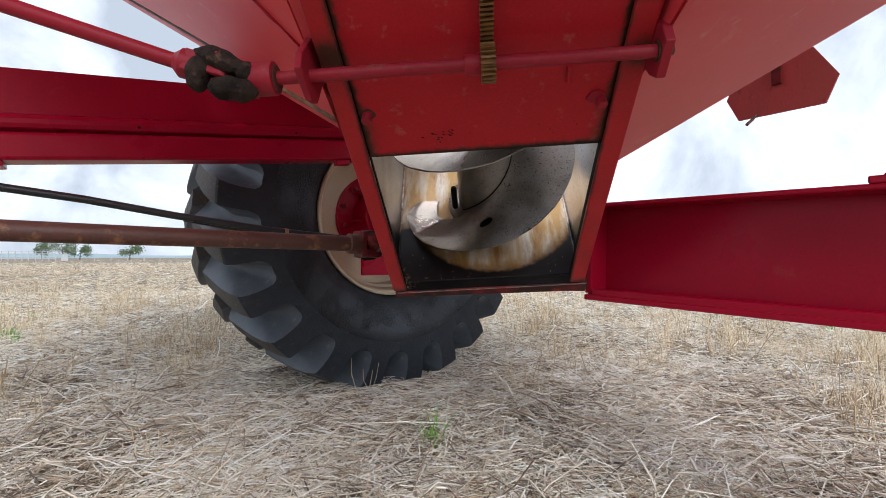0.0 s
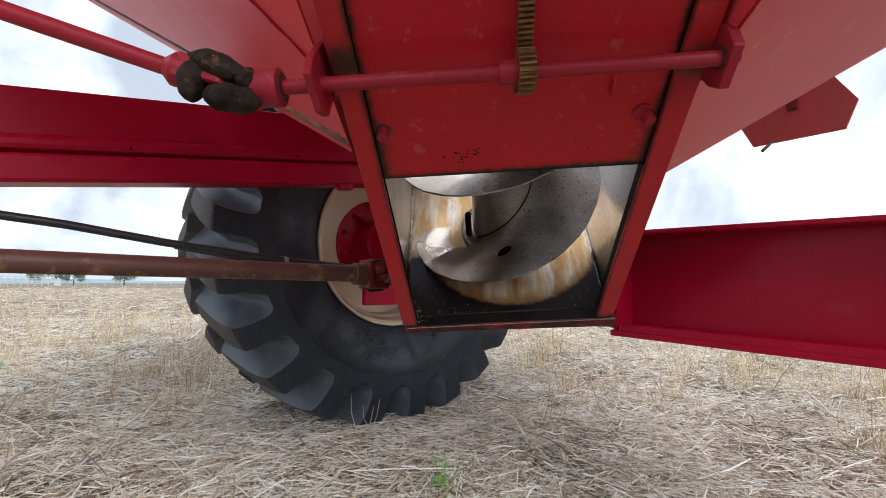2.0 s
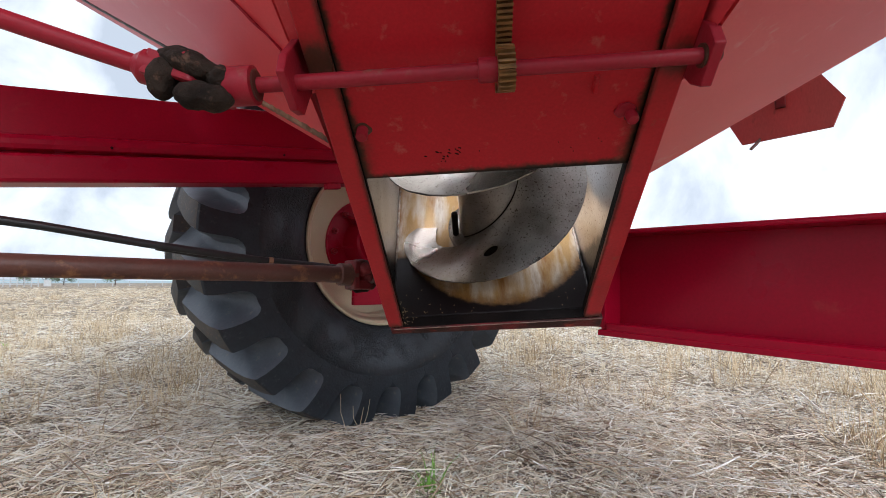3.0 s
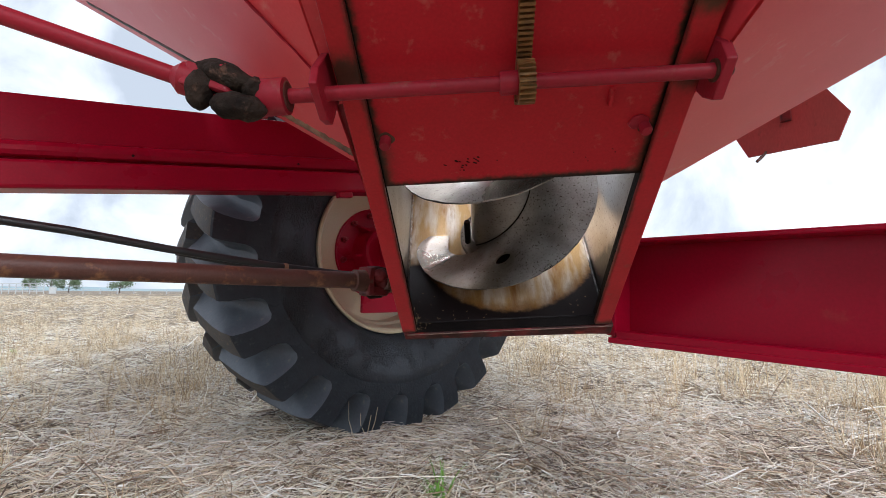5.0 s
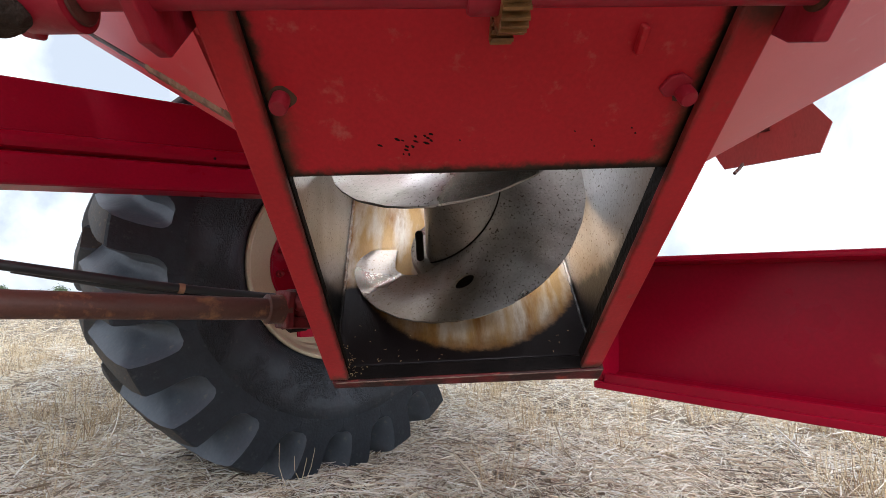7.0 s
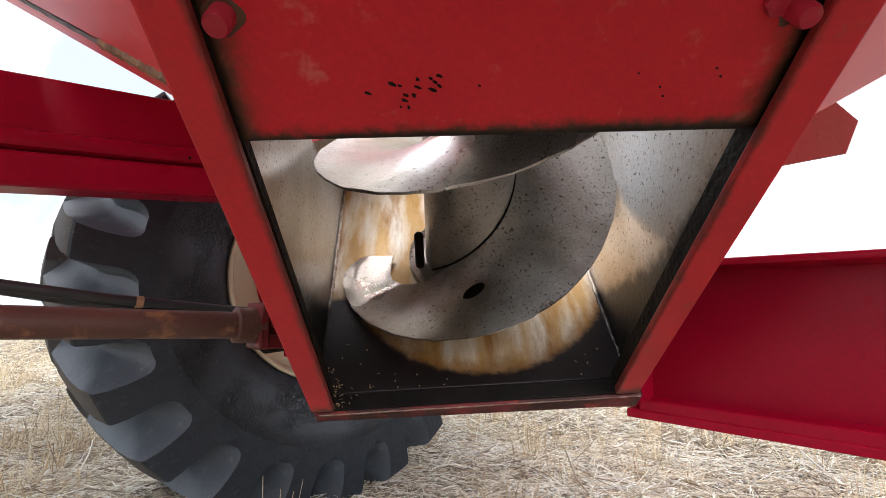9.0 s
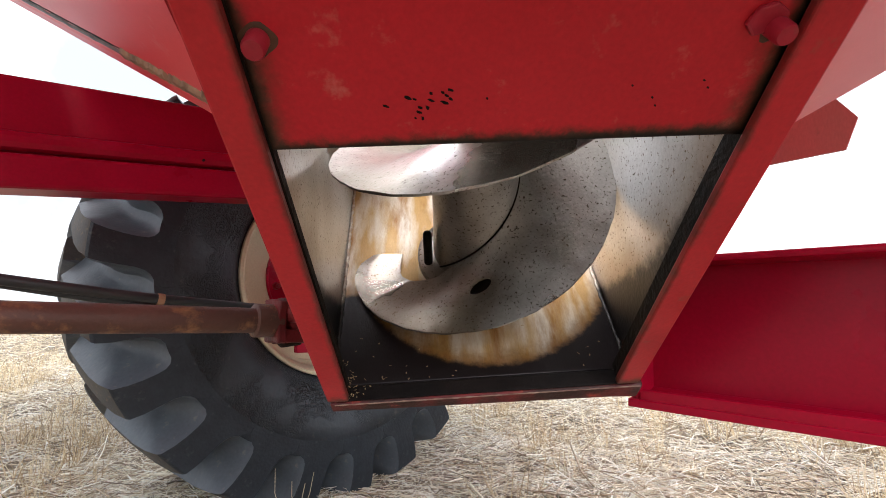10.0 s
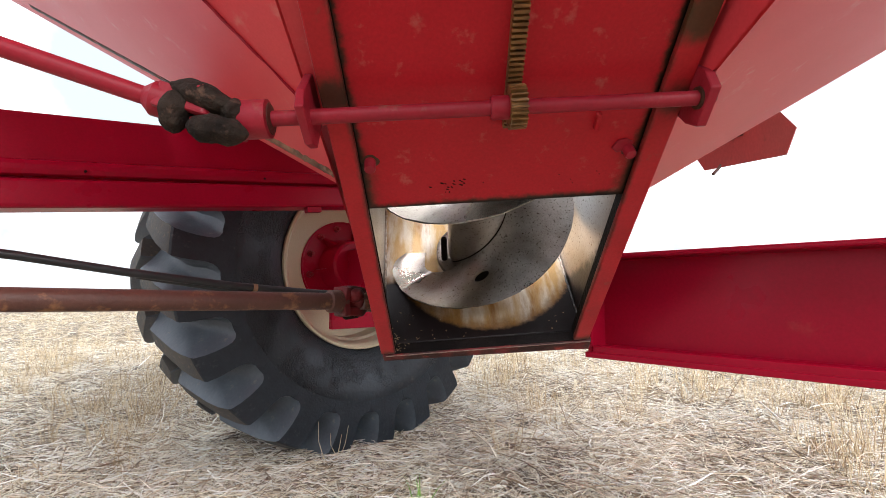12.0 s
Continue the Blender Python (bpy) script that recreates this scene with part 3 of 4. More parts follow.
part("lug_plate", prism([(0.163, 0.549), (0.170, 0.562), (0.182, 0.565), (0.194, 0.558), (0.194, 0.545), (0.172, 0.540)], (0.009, 0.0145), 1, 0.002), RED_DUSTY, door, m=SLOPE)
part("tab", box((0.126, 0.004, 0.586), (0.133, 0.0145, 0.612), 0.002), RED_DOOR, door, m=SLOPE)
# chipped paint low on the door
for i in range(22):
    x, z = -0.115 + random.random() * 0.06, 0.478 + random.random() * 0.028
    w, h = 0.0011 + random.random() * 0.0026, 0.0008 + random.random() * 0.0011
    if i > 14:
        x, w, h = -0.2 + random.random() * 0.36, 0.0012, 0.001
    blob = [(x + w * math.cos(a) * (0.7 + 0.5 * random.random()), z + h * math.sin(a) * (0.7 + 0.5 * random.random()) - 0.35 * (w * math.cos(a)))
            for a in (k * math.pi / 4 for k in range(8))]
    part("paint_chip", prism(blob, (0.0134, 0.0145), 1), GREASE, door, m=SLOPE)


# toothed rack and pinion
def make_rack():
    bm = add_box(bmesh.new(), (-0.008, 0.004, 0.60), (0.011, 0.0145, 1.5))
    z = 0.605
    while z < 1.5:
        add_box(bm, (-0.008, -0.003, z), (0.011, 0.005, z + 0.0036), 0.0)
        z += 0.0070
    return bm


part("toothed_rack", make_rack(), BRASS, door, "brown greasy toothed rack", m=SLOPE)


def make_gear(x0, x1, y, z, r, teeth):
    out = []
    for i in range(teeth):
        for f, rr in ((-0.29, r - 0.006), (-0.15, r), (0.15, r), (0.29, r - 0.006)):
            a = 2 * math.pi * (i + f) / teeth
            out.append((y + rr * math.cos(a), z + rr * math.sin(a)))
    return prism(out, (x0, x1), 0)


shaft = part("door_shaft", tube([(-0.310, -0.026, 0.6560), (0.255, -0.026, 0.6490)], 0.0098, 24), RED_DUSTY, cart, "red pinion shaft of the sliding door", m=SLOPE, smooth=True)
part("pinion", make_gear(-0.0095, 0.0115, -0.026, 0.6522, 0.0285, 22), BRASS, shaft, "brown greasy pinion gear", m=SLOPE)
part("collar", tube([(-0.033, -0.026, 0.6525), (-0.030, -0.026, 0.6525), (-0.010, -0.026, 0.6523), (-0.0076, -0.026, 0.6523)], [0.0135, 0.0155, 0.0155, 0.0145], 24), RED_DUSTY, shaft, m=SLOPE, smooth=True)
part("bearing_plate", prism([(0.044, 0.668), (-0.014, 0.682), (-0.042, 0.674), (-0.046, 0.618), (-0.020, 0.606), (0.044, 0.598)], (0.242, 0.256), 0, 0.002), RED_DUSTY, shaft, m=SLOPE)
part("bearing_plate", prism([(0.036, 0.682), (-0.026, 0.694), (-0.054, 0.688), (-0.054, 0.634), (-0.036, 0.614), (0.036, 0.612)], (-0.272, -0.261), 0, 0.002), RED_DUSTY, shaft, m=SLOPE)
part("grease_ring", tube([(0.2390, -0.026, 0.6493), (0.2430, -0.026, 0.6493)], 0.0145, 18), STAIN, shaft, "old brown grease", m=SLOPE)
part("cotter_pin", tube([(0.255, -0.026, 0.6490), (0.263, -0.026, 0.6489), (0.264, -0.026, 0.6489)], [0.0075, 0.0075, 0.006], 12), RUST, shaft, m=SLOPE, smooth=True)

# ---- auger housing ----
HL, HR = -0.248, 0.236
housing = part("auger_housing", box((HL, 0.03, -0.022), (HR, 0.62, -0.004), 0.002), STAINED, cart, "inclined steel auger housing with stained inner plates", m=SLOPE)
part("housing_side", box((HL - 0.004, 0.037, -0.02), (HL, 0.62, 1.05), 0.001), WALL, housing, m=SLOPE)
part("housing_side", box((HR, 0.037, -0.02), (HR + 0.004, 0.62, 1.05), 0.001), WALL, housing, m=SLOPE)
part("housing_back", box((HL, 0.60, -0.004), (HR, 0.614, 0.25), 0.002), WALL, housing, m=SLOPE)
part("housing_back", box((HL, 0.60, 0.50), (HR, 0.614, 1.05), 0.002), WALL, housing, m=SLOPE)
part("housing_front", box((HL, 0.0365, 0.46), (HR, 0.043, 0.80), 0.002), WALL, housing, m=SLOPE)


def weld_bead(points, r, seed):
    bm = bmesh.new()
    n = 110
    pts, rad = [], []
    for i in range(n + 1):
        t = i / n
        p = Vector(points[0]).lerp(Vector(points[1]), t)
        pts.append(p + Vector((0.0025 * noise.noise((t * 40, seed, 0)), 0, 0.0015 * noise.noise((t * 40, seed, 5)))))
        rad.append(r * (1 + 0.6 * noise.noise((t * 60, seed, 9))))
    return tube(pts, rad, 8, bm=bm)


part("weld", weld_bead([(HR - 0.003, 0.045, -0.002), (HR - 0.003, 0.6, -0.0040)], 0.0034, 1), WELD, housing, m=SLOPE, smooth=True)
part("weld", weld_bead([(HL + 0.003, 0.045, -0.002), (HL + 0.003, 0.6, -0.0040)], 0.0034, 2), WELD, housing, m=SLOPE, smooth=True)
part("bearing_cap", tube([(AX, AY, -0.004), (AX, AY, 0.012), (AX, AY, 0.016)], [0.106, 0.106, 0.100], 40), STEEL, housing, m=SLOPE, smooth=True)
for p, top in (((-0.083, 0.270), 0.095), ((0.060, 0.372), 0.06)):
    part("bolt", tube([(*p, 0.012), (*p, top - 0.003), (*p, top)], [0.0082, 0.0082, 0.0066], 16), GREASE, housing, "black bolt", m=SLOPE, smooth=True)


# auger
def flight_height(a, front, lead):
    return max(0.003, front + lead * (a - radians(270)) / (2 * math.pi))


def ease(a, table):
    """Straight lines between (angle, value) pairs."""
    for (a0, v0), (a1, v1) in zip(table, table[1:]):
        if a < a1:
            return v0 + (v1 - v0) * max(0.0, (a - a0) / (a1 - a0))
    return table[-1][1]


def make_flight(front, lead, start, stop, inner, rim):
    """One ribbon of the double helix; front is its height where it passes the opening, inner and rim its radii at its cut end."""
    bm = bmesh.new()
    rows, steps = [], int((stop - start) / 3)
    for i in range(steps + 1):
        deg = start + (stop - start) * i / steps
        a = radians(deg)
        z = flight_height(a, front, lead)
        outer = ease(deg, rim) + 0.0016 * noise.noise((a * 9, lead, 7)) + 0.0011 * noise.noise((a * 30, lead, 2)) + 0.0008 * noise.noise((a * 90, lead, 4))
        bore = ease(deg, inner)
        thick = 0.0062
        ring = []
        for k in range(7):
            r = bore + (outer - bore) * k / 6
            wob = 0.0016 * noise.noise((r * 22, a * 6, lead)) * k / 6 + 0.0012 * noise.noise((r * 60, a * 14, lead + 3)) * max(0, k - 3) / 3
            ring.append(bm.verts.new((AX + r * math.cos(a), AY + r * math.sin(a), z + thick * (1 - 0.35 * (k == 6)) + wob)))
        for r in (outer, bore):
            ring.append(bm.verts.new((AX + r * math.cos(a), AY + r * math.sin(a), z)))
        rows.append(ring)
    n = len(rows[0])
    for a, b in zip(rows, rows[1:]):
        for j in range(n):
            bm.faces.new((a[j], a[(j + 1) % n], b[(j + 1) % n], b[j]))
    bm.faces.new(rows[0]), bm.faces.new(rows[-1])
    return bm


def drilled(ob, cutter):
    """Cuts the cutter's shape out of a mesh object, for good."""
    me = bpy.data.meshes.new("cutter")
    cutter.to_mesh(me)
    cutter.free()
    tool = new("cutter", me)
    mod = ob.modifiers.new("cut", "BOOLEAN")
    mod.operation, mod.object, mod.solver = "DIFFERENCE", tool, "EXACT"
    bpy.context.view_layer.update()
    cut = bpy.data.meshes.new_from_object(ob.evaluated_get(bpy.context.evaluated_depsgraph_get()))
    ob.modifiers.clear()
    ob.data = cut
    bpy.data.objects.remove(tool)


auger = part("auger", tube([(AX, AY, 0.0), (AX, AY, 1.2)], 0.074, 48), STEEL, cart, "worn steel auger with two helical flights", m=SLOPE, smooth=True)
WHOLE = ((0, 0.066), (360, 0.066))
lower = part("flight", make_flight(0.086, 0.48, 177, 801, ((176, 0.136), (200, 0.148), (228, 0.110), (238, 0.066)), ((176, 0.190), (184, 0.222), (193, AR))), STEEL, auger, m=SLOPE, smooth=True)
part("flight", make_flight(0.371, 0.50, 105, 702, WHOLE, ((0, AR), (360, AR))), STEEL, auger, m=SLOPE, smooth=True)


def helix_seam():
    pts = []
    for i in range(60):
        a = radians(205 + 3.0 * i)
        pts.append((AX + 0.0745 * math.cos(a), AY + 0.0745 * math.sin(a), 0.008 + flight_height(a, 0.086, 0.48)))
    return tube(pts, 0.0018, 6)


part("seam", helix_seam(), GREASE, auger, m=SLOPE)
ha = radians(268)
hz = 0.0078 + flight_height(ha, 0.086, 0.48)


bm = tube([(0, 0, -0.06), (0, 0, 0.06)], 0.0165, 24)
bmesh.ops.scale(bm, vec=(1.25, 0.8, 1), verts=bm.verts)
bm.transform(SLOPE @ Matrix.Translation((AX + 0.152 * math.cos(ha), AY + 0.152 * math.sin(ha), hz)) @ pose(0, 0, 0, 0, -30, 15))
drilled(lower, bm)


def spilled_grain():
    """Loose kernels and chaff caught on the lower lip of the opening."""
    rnd = random.Random(5)
    bm = bmesh.new()
    for i in range(95):
        if i < 70:
            x, y, z = -0.238 + abs(rnd.gauss(0, 0.02)), 0.008 + abs(rnd.gauss(0, 0.025)), -0.004 + rnd.random() * 0.004
            z += 0.009 if y > 0.028 else 0
        else:
            x, y, z = rnd.uniform(HL + 0.01, HR - 0.01), 0.03 + rnd.random() ** 2 * 0.10, 0.0055
        length, thick = (0.0021, 0.0009) if i % 3 else (0.0034, 0.0004)
        m = Matrix.Translation((x, y, z)) @ pose(0, 0, 0, rnd.uniform(-30, 30), rnd.uniform(-30, 30), rnd.uniform(0, 180))
        bmesh.ops.create_icosphere(bm, subdivisions=1, radius=1, matrix=m @ Matrix.Diagonal((length, thick, thick, 1)))
    return bm


tagged(part("spilled_grain", spilled_grain(), GRAIN, housing, "spilled wheat kernels and chaff", m=SLOPE), kind="stuff")
# ---- left frame rail ----
def axes(a, b, at):
    c = a.cross(b)
    m = Matrix((( *a, 0), ( *b, 0), ( *c, 0), (0, 0, 0, 1))).transposed()
    m.translation = at
    return m


RAIL = axes(ALONG, -ACROSS, (-0.415, 1.849, 1.053)) @ pose(0, 0, 0, 0, -7.2, 0)
rail = part("frame_rail", box((-3.5, 0.03, 0.076), (1.6, 0.09, 0.262), 0.008), RED, cart, "long red welded frame rail", m=RAIL)
part("rail_foot", box((-3.5, 0.0, 0.0), (1.6, 0.10, 0.078), 0.010), RED, rail, m=RAIL)
part("rail_lip", box((-3.5, 0.004, 0.086), (1.6, 0.05, 0.131), 0.016), RED, rail, m=RAIL)
part("rail_bracket", box((-3.4, 0.01, -0.014), (-0.985, 0.09, 0.001), 0.003), RED, rail, m=RAIL)
part("rail_tab", box((-0.012, 0.0, -0.02), (0.045, 0.03, 0.001), 0.003), RED, rail, m=RAIL)
for i in range(4):
    part("rivet", hexagon(bmesh.new(), (-0.16 - 0.5 * i, 0.005, 0.1), (0, -1, 0), 0.004, 0.004), GREASE, rail, m=RAIL)

# ---- right cross beam ----
BEAM = axes(Vector((0.64, -0.77, 0)).normalized(), Vector((0.77, 0.64, 0)).normalized(), (0.390, 1.309, 0.552)) @ pose(0, 0, 0, 0, 1.5, 0)
beam = part("cross_beam", box((-0.05, 0.085, 0.008), (2.6, 0.097, 0.252), 0.002), RED, cart, "deep red steel channel cross beam", m=BEAM)
part("bottom_flange", prism([(0.0, -0.002), (0.13, -0.002), (0.13, 0.012), (0.085, 0.026), (0.05, 0.0145), (0.0, 0.012)], (0.004, 2.6), 0, 0.002), RED, beam, m=BEAM)
part("bottom_lip", box((0.024, 0.004, 0.0), (2.6, 0.012, 0.030), 0.003), RED, beam, m=BEAM)
part("top_flange", box((-0.05, 0.0, 0.250), (2.6, 0.13, 0.262), 0.004), RED, beam, m=BEAM)
part("end_plate", box((0.006, 0.012, -0.004), (0.018, 0.12, 0.262), 0.003), RED, beam, m=BEAM)
part("post_foot", box((0.590, 0.0, 0.262), (0.785, 0.10, 0.276), 0.003), RED, beam, m=BEAM)
part("post", prism([(0.605, 0.275), (0.755, 0.275), (1.085, 0.72), (0.975, 0.76)], (0.02, 0.08), 1, 0.004), RED, beam, "slanting red brace post", m=BEAM)

# ---- tail bracket beyond the hopper ----
part("hex_bracket", plate([(1.582, 2.011, 1.568), (1.634, 1.945, 1.428), (1.606, 1.98, 1.317), (1.402, 2.243, 1.318), (1.371, 2.284, 1.424), (1.44, 2.19, 1.70)], 0.012), BRACKET, cart,
     "angular red bracket plate with rusty scratches")
part("bracket_stub", tube([(1.452, 2.19, 1.330), (1.430, 2.185, 1.306), (1.400, 2.18, 1.280)], 0.007, 10), RUST, cart)
part("bracket_clip", box((-0.02, -0.012, -0.05), (0.02, 0.004, 0.04), 0.003), RED_GRIMY, cart, m=axes(ACROSS, ALONG, (1.499, 2.118, 1.495)))

# ---- wheel ----
TR = 1.045
WHEEL = axes(ALONG, -ACROSS, ALONG * 1.345 + ACROSS * -2.52 + Vector((0, 0, 0.894)))
RIM_PROFILE = [(-0.318, 0.432), (-0.334, 0.430), (-0.338, 0.420), (-0.325, 0.410), (-0.29, 0.402), (-0.24, 0.392), (-0.232, 0.378), (-0.14, 0.372), (-0.128, 0.350),
               (-0.120, 0.10), (-0.105, 0.10), (-0.10, 0.385), (0.05, 0.405), (0.22, 0.432)]
wheel = part("wheel", lathe(RIM_PROFILE, 72), CREAM, cart, "cream painted steel wheel with lugged tractor tyre", m=WHEEL, smooth=True)
TYRE = [(-0.31, 0.428), (-0.350, 0.46), (-0.385, 0.52), (-0.403, 0.60), (-0.409, 0.66), (-0.400, 0.675), (-0.36, 0.695), (-0.32, 0.715), (-0.2, 0.765), (0, 0.775)]


def tyre_radius(r):
    return 0.428 + (r - 0.428) * (0.893 * TR - 0.428) / (0.893 - 0.428)


MIDDLE = -0.020    # the tyre's middle plane; its crown is narrower than its near shoulder was drawn


def crown(y):
    return y if y < -0.26 else -0.26 + (y + 0.26) * (MIDDLE + 0.26) / 0.26


TYRE = [(crown(y), tyre_radius(r)) for y, r in TYRE]
TYRE += [(2 * MIDDLE - y, r) for y, r in reversed(TYRE[:-1])]
part("tyre", lathe(TYRE, 110), SIDEWALL, wheel, "black tractor tyre with dusty sidewall", m=WHEEL, smooth=True)
LUGS, FIRST_LUG = 22, 194.0


def lug_mesh(side, mat):
    """One lug with the scooped gap before it: across the tread from the sidewall to the middle."""
    bm = bmesh.new()
    pitch, steep = 2 * math.pi / LUGS, 0.030
    # lug place and radius, gap floor place and radius, turn, half width of the lug, how wide the gap has opened
    stations = [(-0.4092, 0.652, -0.4092, 0.652, 1.7, 0.060, 0.02), (-0.4115, 0.685, -0.4105, 0.685, 1.5, 0.060, 0.05), (-0.4125, 0.704, -0.409, 0.704, 1.3, 0.060, 0.42),
                (-0.4128, 0.713, -0.394, 0.709, 1.2, 0.060, 0.70), (-0.4128, 0.728, -0.366, 0.718, 1.0, 0.060, 0.88), (-0.412, 0.752, -0.336, 0.731, 0.7, 0.060, 0.97),
                (-0.409, 0.790, -0.306, 0.746, 0.4, 0.060, 1.0), (-0.404, 0.828, -0.276, 0.760, 0, 0.060, 1.0), (-0.397, 0.862, -0.250, 0.772, -0.6, 0.060, 1.0),
                (-0.389, 0.869, -0.236, 0.779, -1.0, 0.060, 1.0), (-0.374, 0.874, -0.222, 0.785, -1.6, 0.059, 1.0), (-0.335, 0.881, -0.200, 0.793, -2.2, 0.058, 1.0),
                (-0.26, 0.888, -0.165, 0.802, -3.9, 0.054, 1.0), (-0.17, 0.890, -0.12, 0.808, -5.8, 0.050, 1.0), (-0.08, 0.892, -0.06, 0.812, -7.8, 0.046, 1.0),
                (0.0, 0.893, 0.0, 0.815, -9.5, 0.041, 1.0), (0.002, 0.78, 0.002, 0.78, -9.5, 0.041, 1.0)]
    rows = []
    for y, r, fy, fr, turn, half, opened in stations:
        r, fr, y, fy = tyre_radius(r), tyre_radius(fr), crown(y) - MIDDLE, crown(fy) - MIDDLE
        half = pitch / 2 - opened * (pitch / 2 - half)
        drop = min(steep, (pitch - 2 * half) * 0.3)
        slope = pitch - 2 * half - drop
        samples = [(-half - slope * (1 - k / 9), max(0.0, (k / 9 - 0.20) / 0.80) ** 1.7) for k in range(9)]
        samples += [(-half, 1.0), (-half + 0.006, 1.0), (-half / 2, 1.0), (0, 1.0), (half / 2, 1.0), (half - 0.006, 1.0), (half, 1.0)]
        samples += [(half + drop * k, h) for k, h in ((0.12, 0.93), (0.45, 0.42), (0.75, 0.10), (1.0, 0.0))]
        row = []
        for w, h in samples:
            a, rr, yy = radians(turn) + w, fr + (r - fr) * h, fy + (y - fy) * h
            row.append(bm.verts.new((rr * math.cos(a), MIDDLE + yy * side, rr * math.sin(a))))
        rows.append(row)
    for i, (a, b) in enumerate(zip(rows, rows[1:])):
        for j in range(len(a) - 1):
            # Scoops get the lit rubber, lug ends the unlit one, lug tops the dusty one.
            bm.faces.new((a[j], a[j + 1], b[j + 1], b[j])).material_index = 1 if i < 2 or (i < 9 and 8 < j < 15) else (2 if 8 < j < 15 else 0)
    bmesh.ops.recalc_face_normals(bm, faces=bm.faces)
    me = bpy.data.meshes.new("lug")
    bm.to_mesh(me)
    bm.free()
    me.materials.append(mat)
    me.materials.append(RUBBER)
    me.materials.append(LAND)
    me.polygons.foreach_set("use_smooth", [True] * len(me.polygons))
    me.set_sharp_from_angle(angle=radians(34))
    return me


wheel_inv = world_of(wheel).inverted()
for side in (1, -1):
    me = lug_mesh(side, LIT_TREAD)
    for i in range(LUGS):
        ob = new("lug", me)
        ob.parent = wheel
        ob.matrix_basis = wheel_inv @ WHEEL @ pose(0, 0, 0, 0, -(FIRST_LUG + (i + (0 if side == 1 else 0.5)) * 360 / LUGS), 0)

part("hub_disc", lathe([(-0.128, 0.0), (-0.128, 0.236), (-0.132, 0.240), (-0.132, 0.247), (-0.118, 0.247)], 56), RED, wheel, "dark red hub disc", m=WHEEL, smooth=True)
part("hub_drum", lathe([(-0.26, 0.0), (-0.26, 0.118), (-0.25, 0.130), (-0.135, 0.142), (-0.125, 0.150)], 40), RED, wheel, m=WHEEL, smooth=True)
part("axle_block", box((-0.11, -1.5, -0.13), (0.11, -0.25, 0.11), 0.012), RED, cart, "red axle beam end behind the wheel hub", m=WHEEL @ pose(0.06, 0, -0.03))
part("axle_foot", box((-0.236, -0.43, -0.318), (0.25, -0.40, -0.222), 0.005), RED, cart, m=WHEEL)
for i in range(12):
    a = radians(103 + 30 * i)
    bm = hexagon(bmesh.new(), (0.208 * math.cos(a), -0.128, 0.208 * math.sin(a)), (0, -1, 0), 0.017, 0.020)
    tube([(0.208 * math.cos(a), y, 0.208 * math.sin(a)) for y in (-0.147, -0.166, -0.169)], [0.009, 0.009, 0.007], 10, bm=bm)
    part("wheel_nut", bm, RED_DUSTY, wheel, m=WHEEL)
for i in range(6):
    a = 60 * i + 10
    part("hub_rib", prism([(0.14, -0.129), (0.195, -0.129), (0.142, -0.23)], (-0.007, 0.007), 2, 0.001), RED, wheel, m=WHEEL @ pose(0, 0, 0, 0, -a, 0))

# ---- drive shafts ----
pto = thing("drive_shaft", (-0.75, 0.87, 0.70), "rusty steel drive shaft with a greasy knuckle joint", "drive shaft")
PTO0, PTO1 = Vector((-0.245, 1.273, 0.703)), Vector((-2.18, -0.232, 0.744))
pdir = (PTO0 - PTO1).normalized()
part("shaft_tube", tube([PTO0, PTO1], 0.0203, 28), RUST, pto, smooth=True)
part("collar", tube([PTO0 - pdir * 0.012, PTO0 - pdir * 0.010, PTO0 + pdir * 0.030, PTO0 + pdir * 0.034], [0.024, 0.0275, 0.0275, 0.024], 24), RUST, pto, smooth=True)
KN = axes(pdir, Vector((-pdir.y, pdir.x, 0)).normalized(), PTO0 + pdir * 0.03)


def lumpy(bm, size, seed, freq=45):
    for v in bm.verts:
        v.co += Vector((noise.noise(v.co * freq + Vector((seed, 0, 0))), noise.noise(v.co * freq + Vector((0, seed, 0))), noise.noise(v.co * freq + Vector((0, 0, seed))))) * size
    return bm


def grease_lump(at, size, seed, turn=0.0):
    """A rounded clod of old grease with an uneven skin."""
    bm = bmesh.new()
    bmesh.ops.create_icosphere(bm, subdivisions=4, radius=1, matrix=Matrix.Translation(at) @ pose(0, 0, 0, 0, turn, 0) @ Matrix.Diagonal((*size, 1)))
    return lumpy(lumpy(bm, 0.0045, seed, 48), 0.0016, seed + 3, 160)


def yoke(length, r, gap):
    """A fork: a socket and two ears either side of a gap."""
    bm = bmesh.new()
    for sgn in (-1, 1):
        out = [(0, gap), (length * 0.75, gap), (length, gap + (r - gap) * 0.4), (length * 0.85, r), (0, r * 1.05)]
        a = prism([(x, sgn * z) for x, z in out], (-r * 0.62, r * 0.62), 1, 0.003)
        me = bpy.data.meshes.new("ear")
        a.to_mesh(me)
        a.free()
        bm.from_mesh(me)
        bpy.data.meshes.remove(me)
    add_box(bm, (-0.012, -r * 0.8, -r), (0.004, r * 0.8, r), 0.003)
    bmesh.ops.subdivide_edges(bm, edges=bm.edges[:], cuts=2, use_grid_fill=True)
    return bm


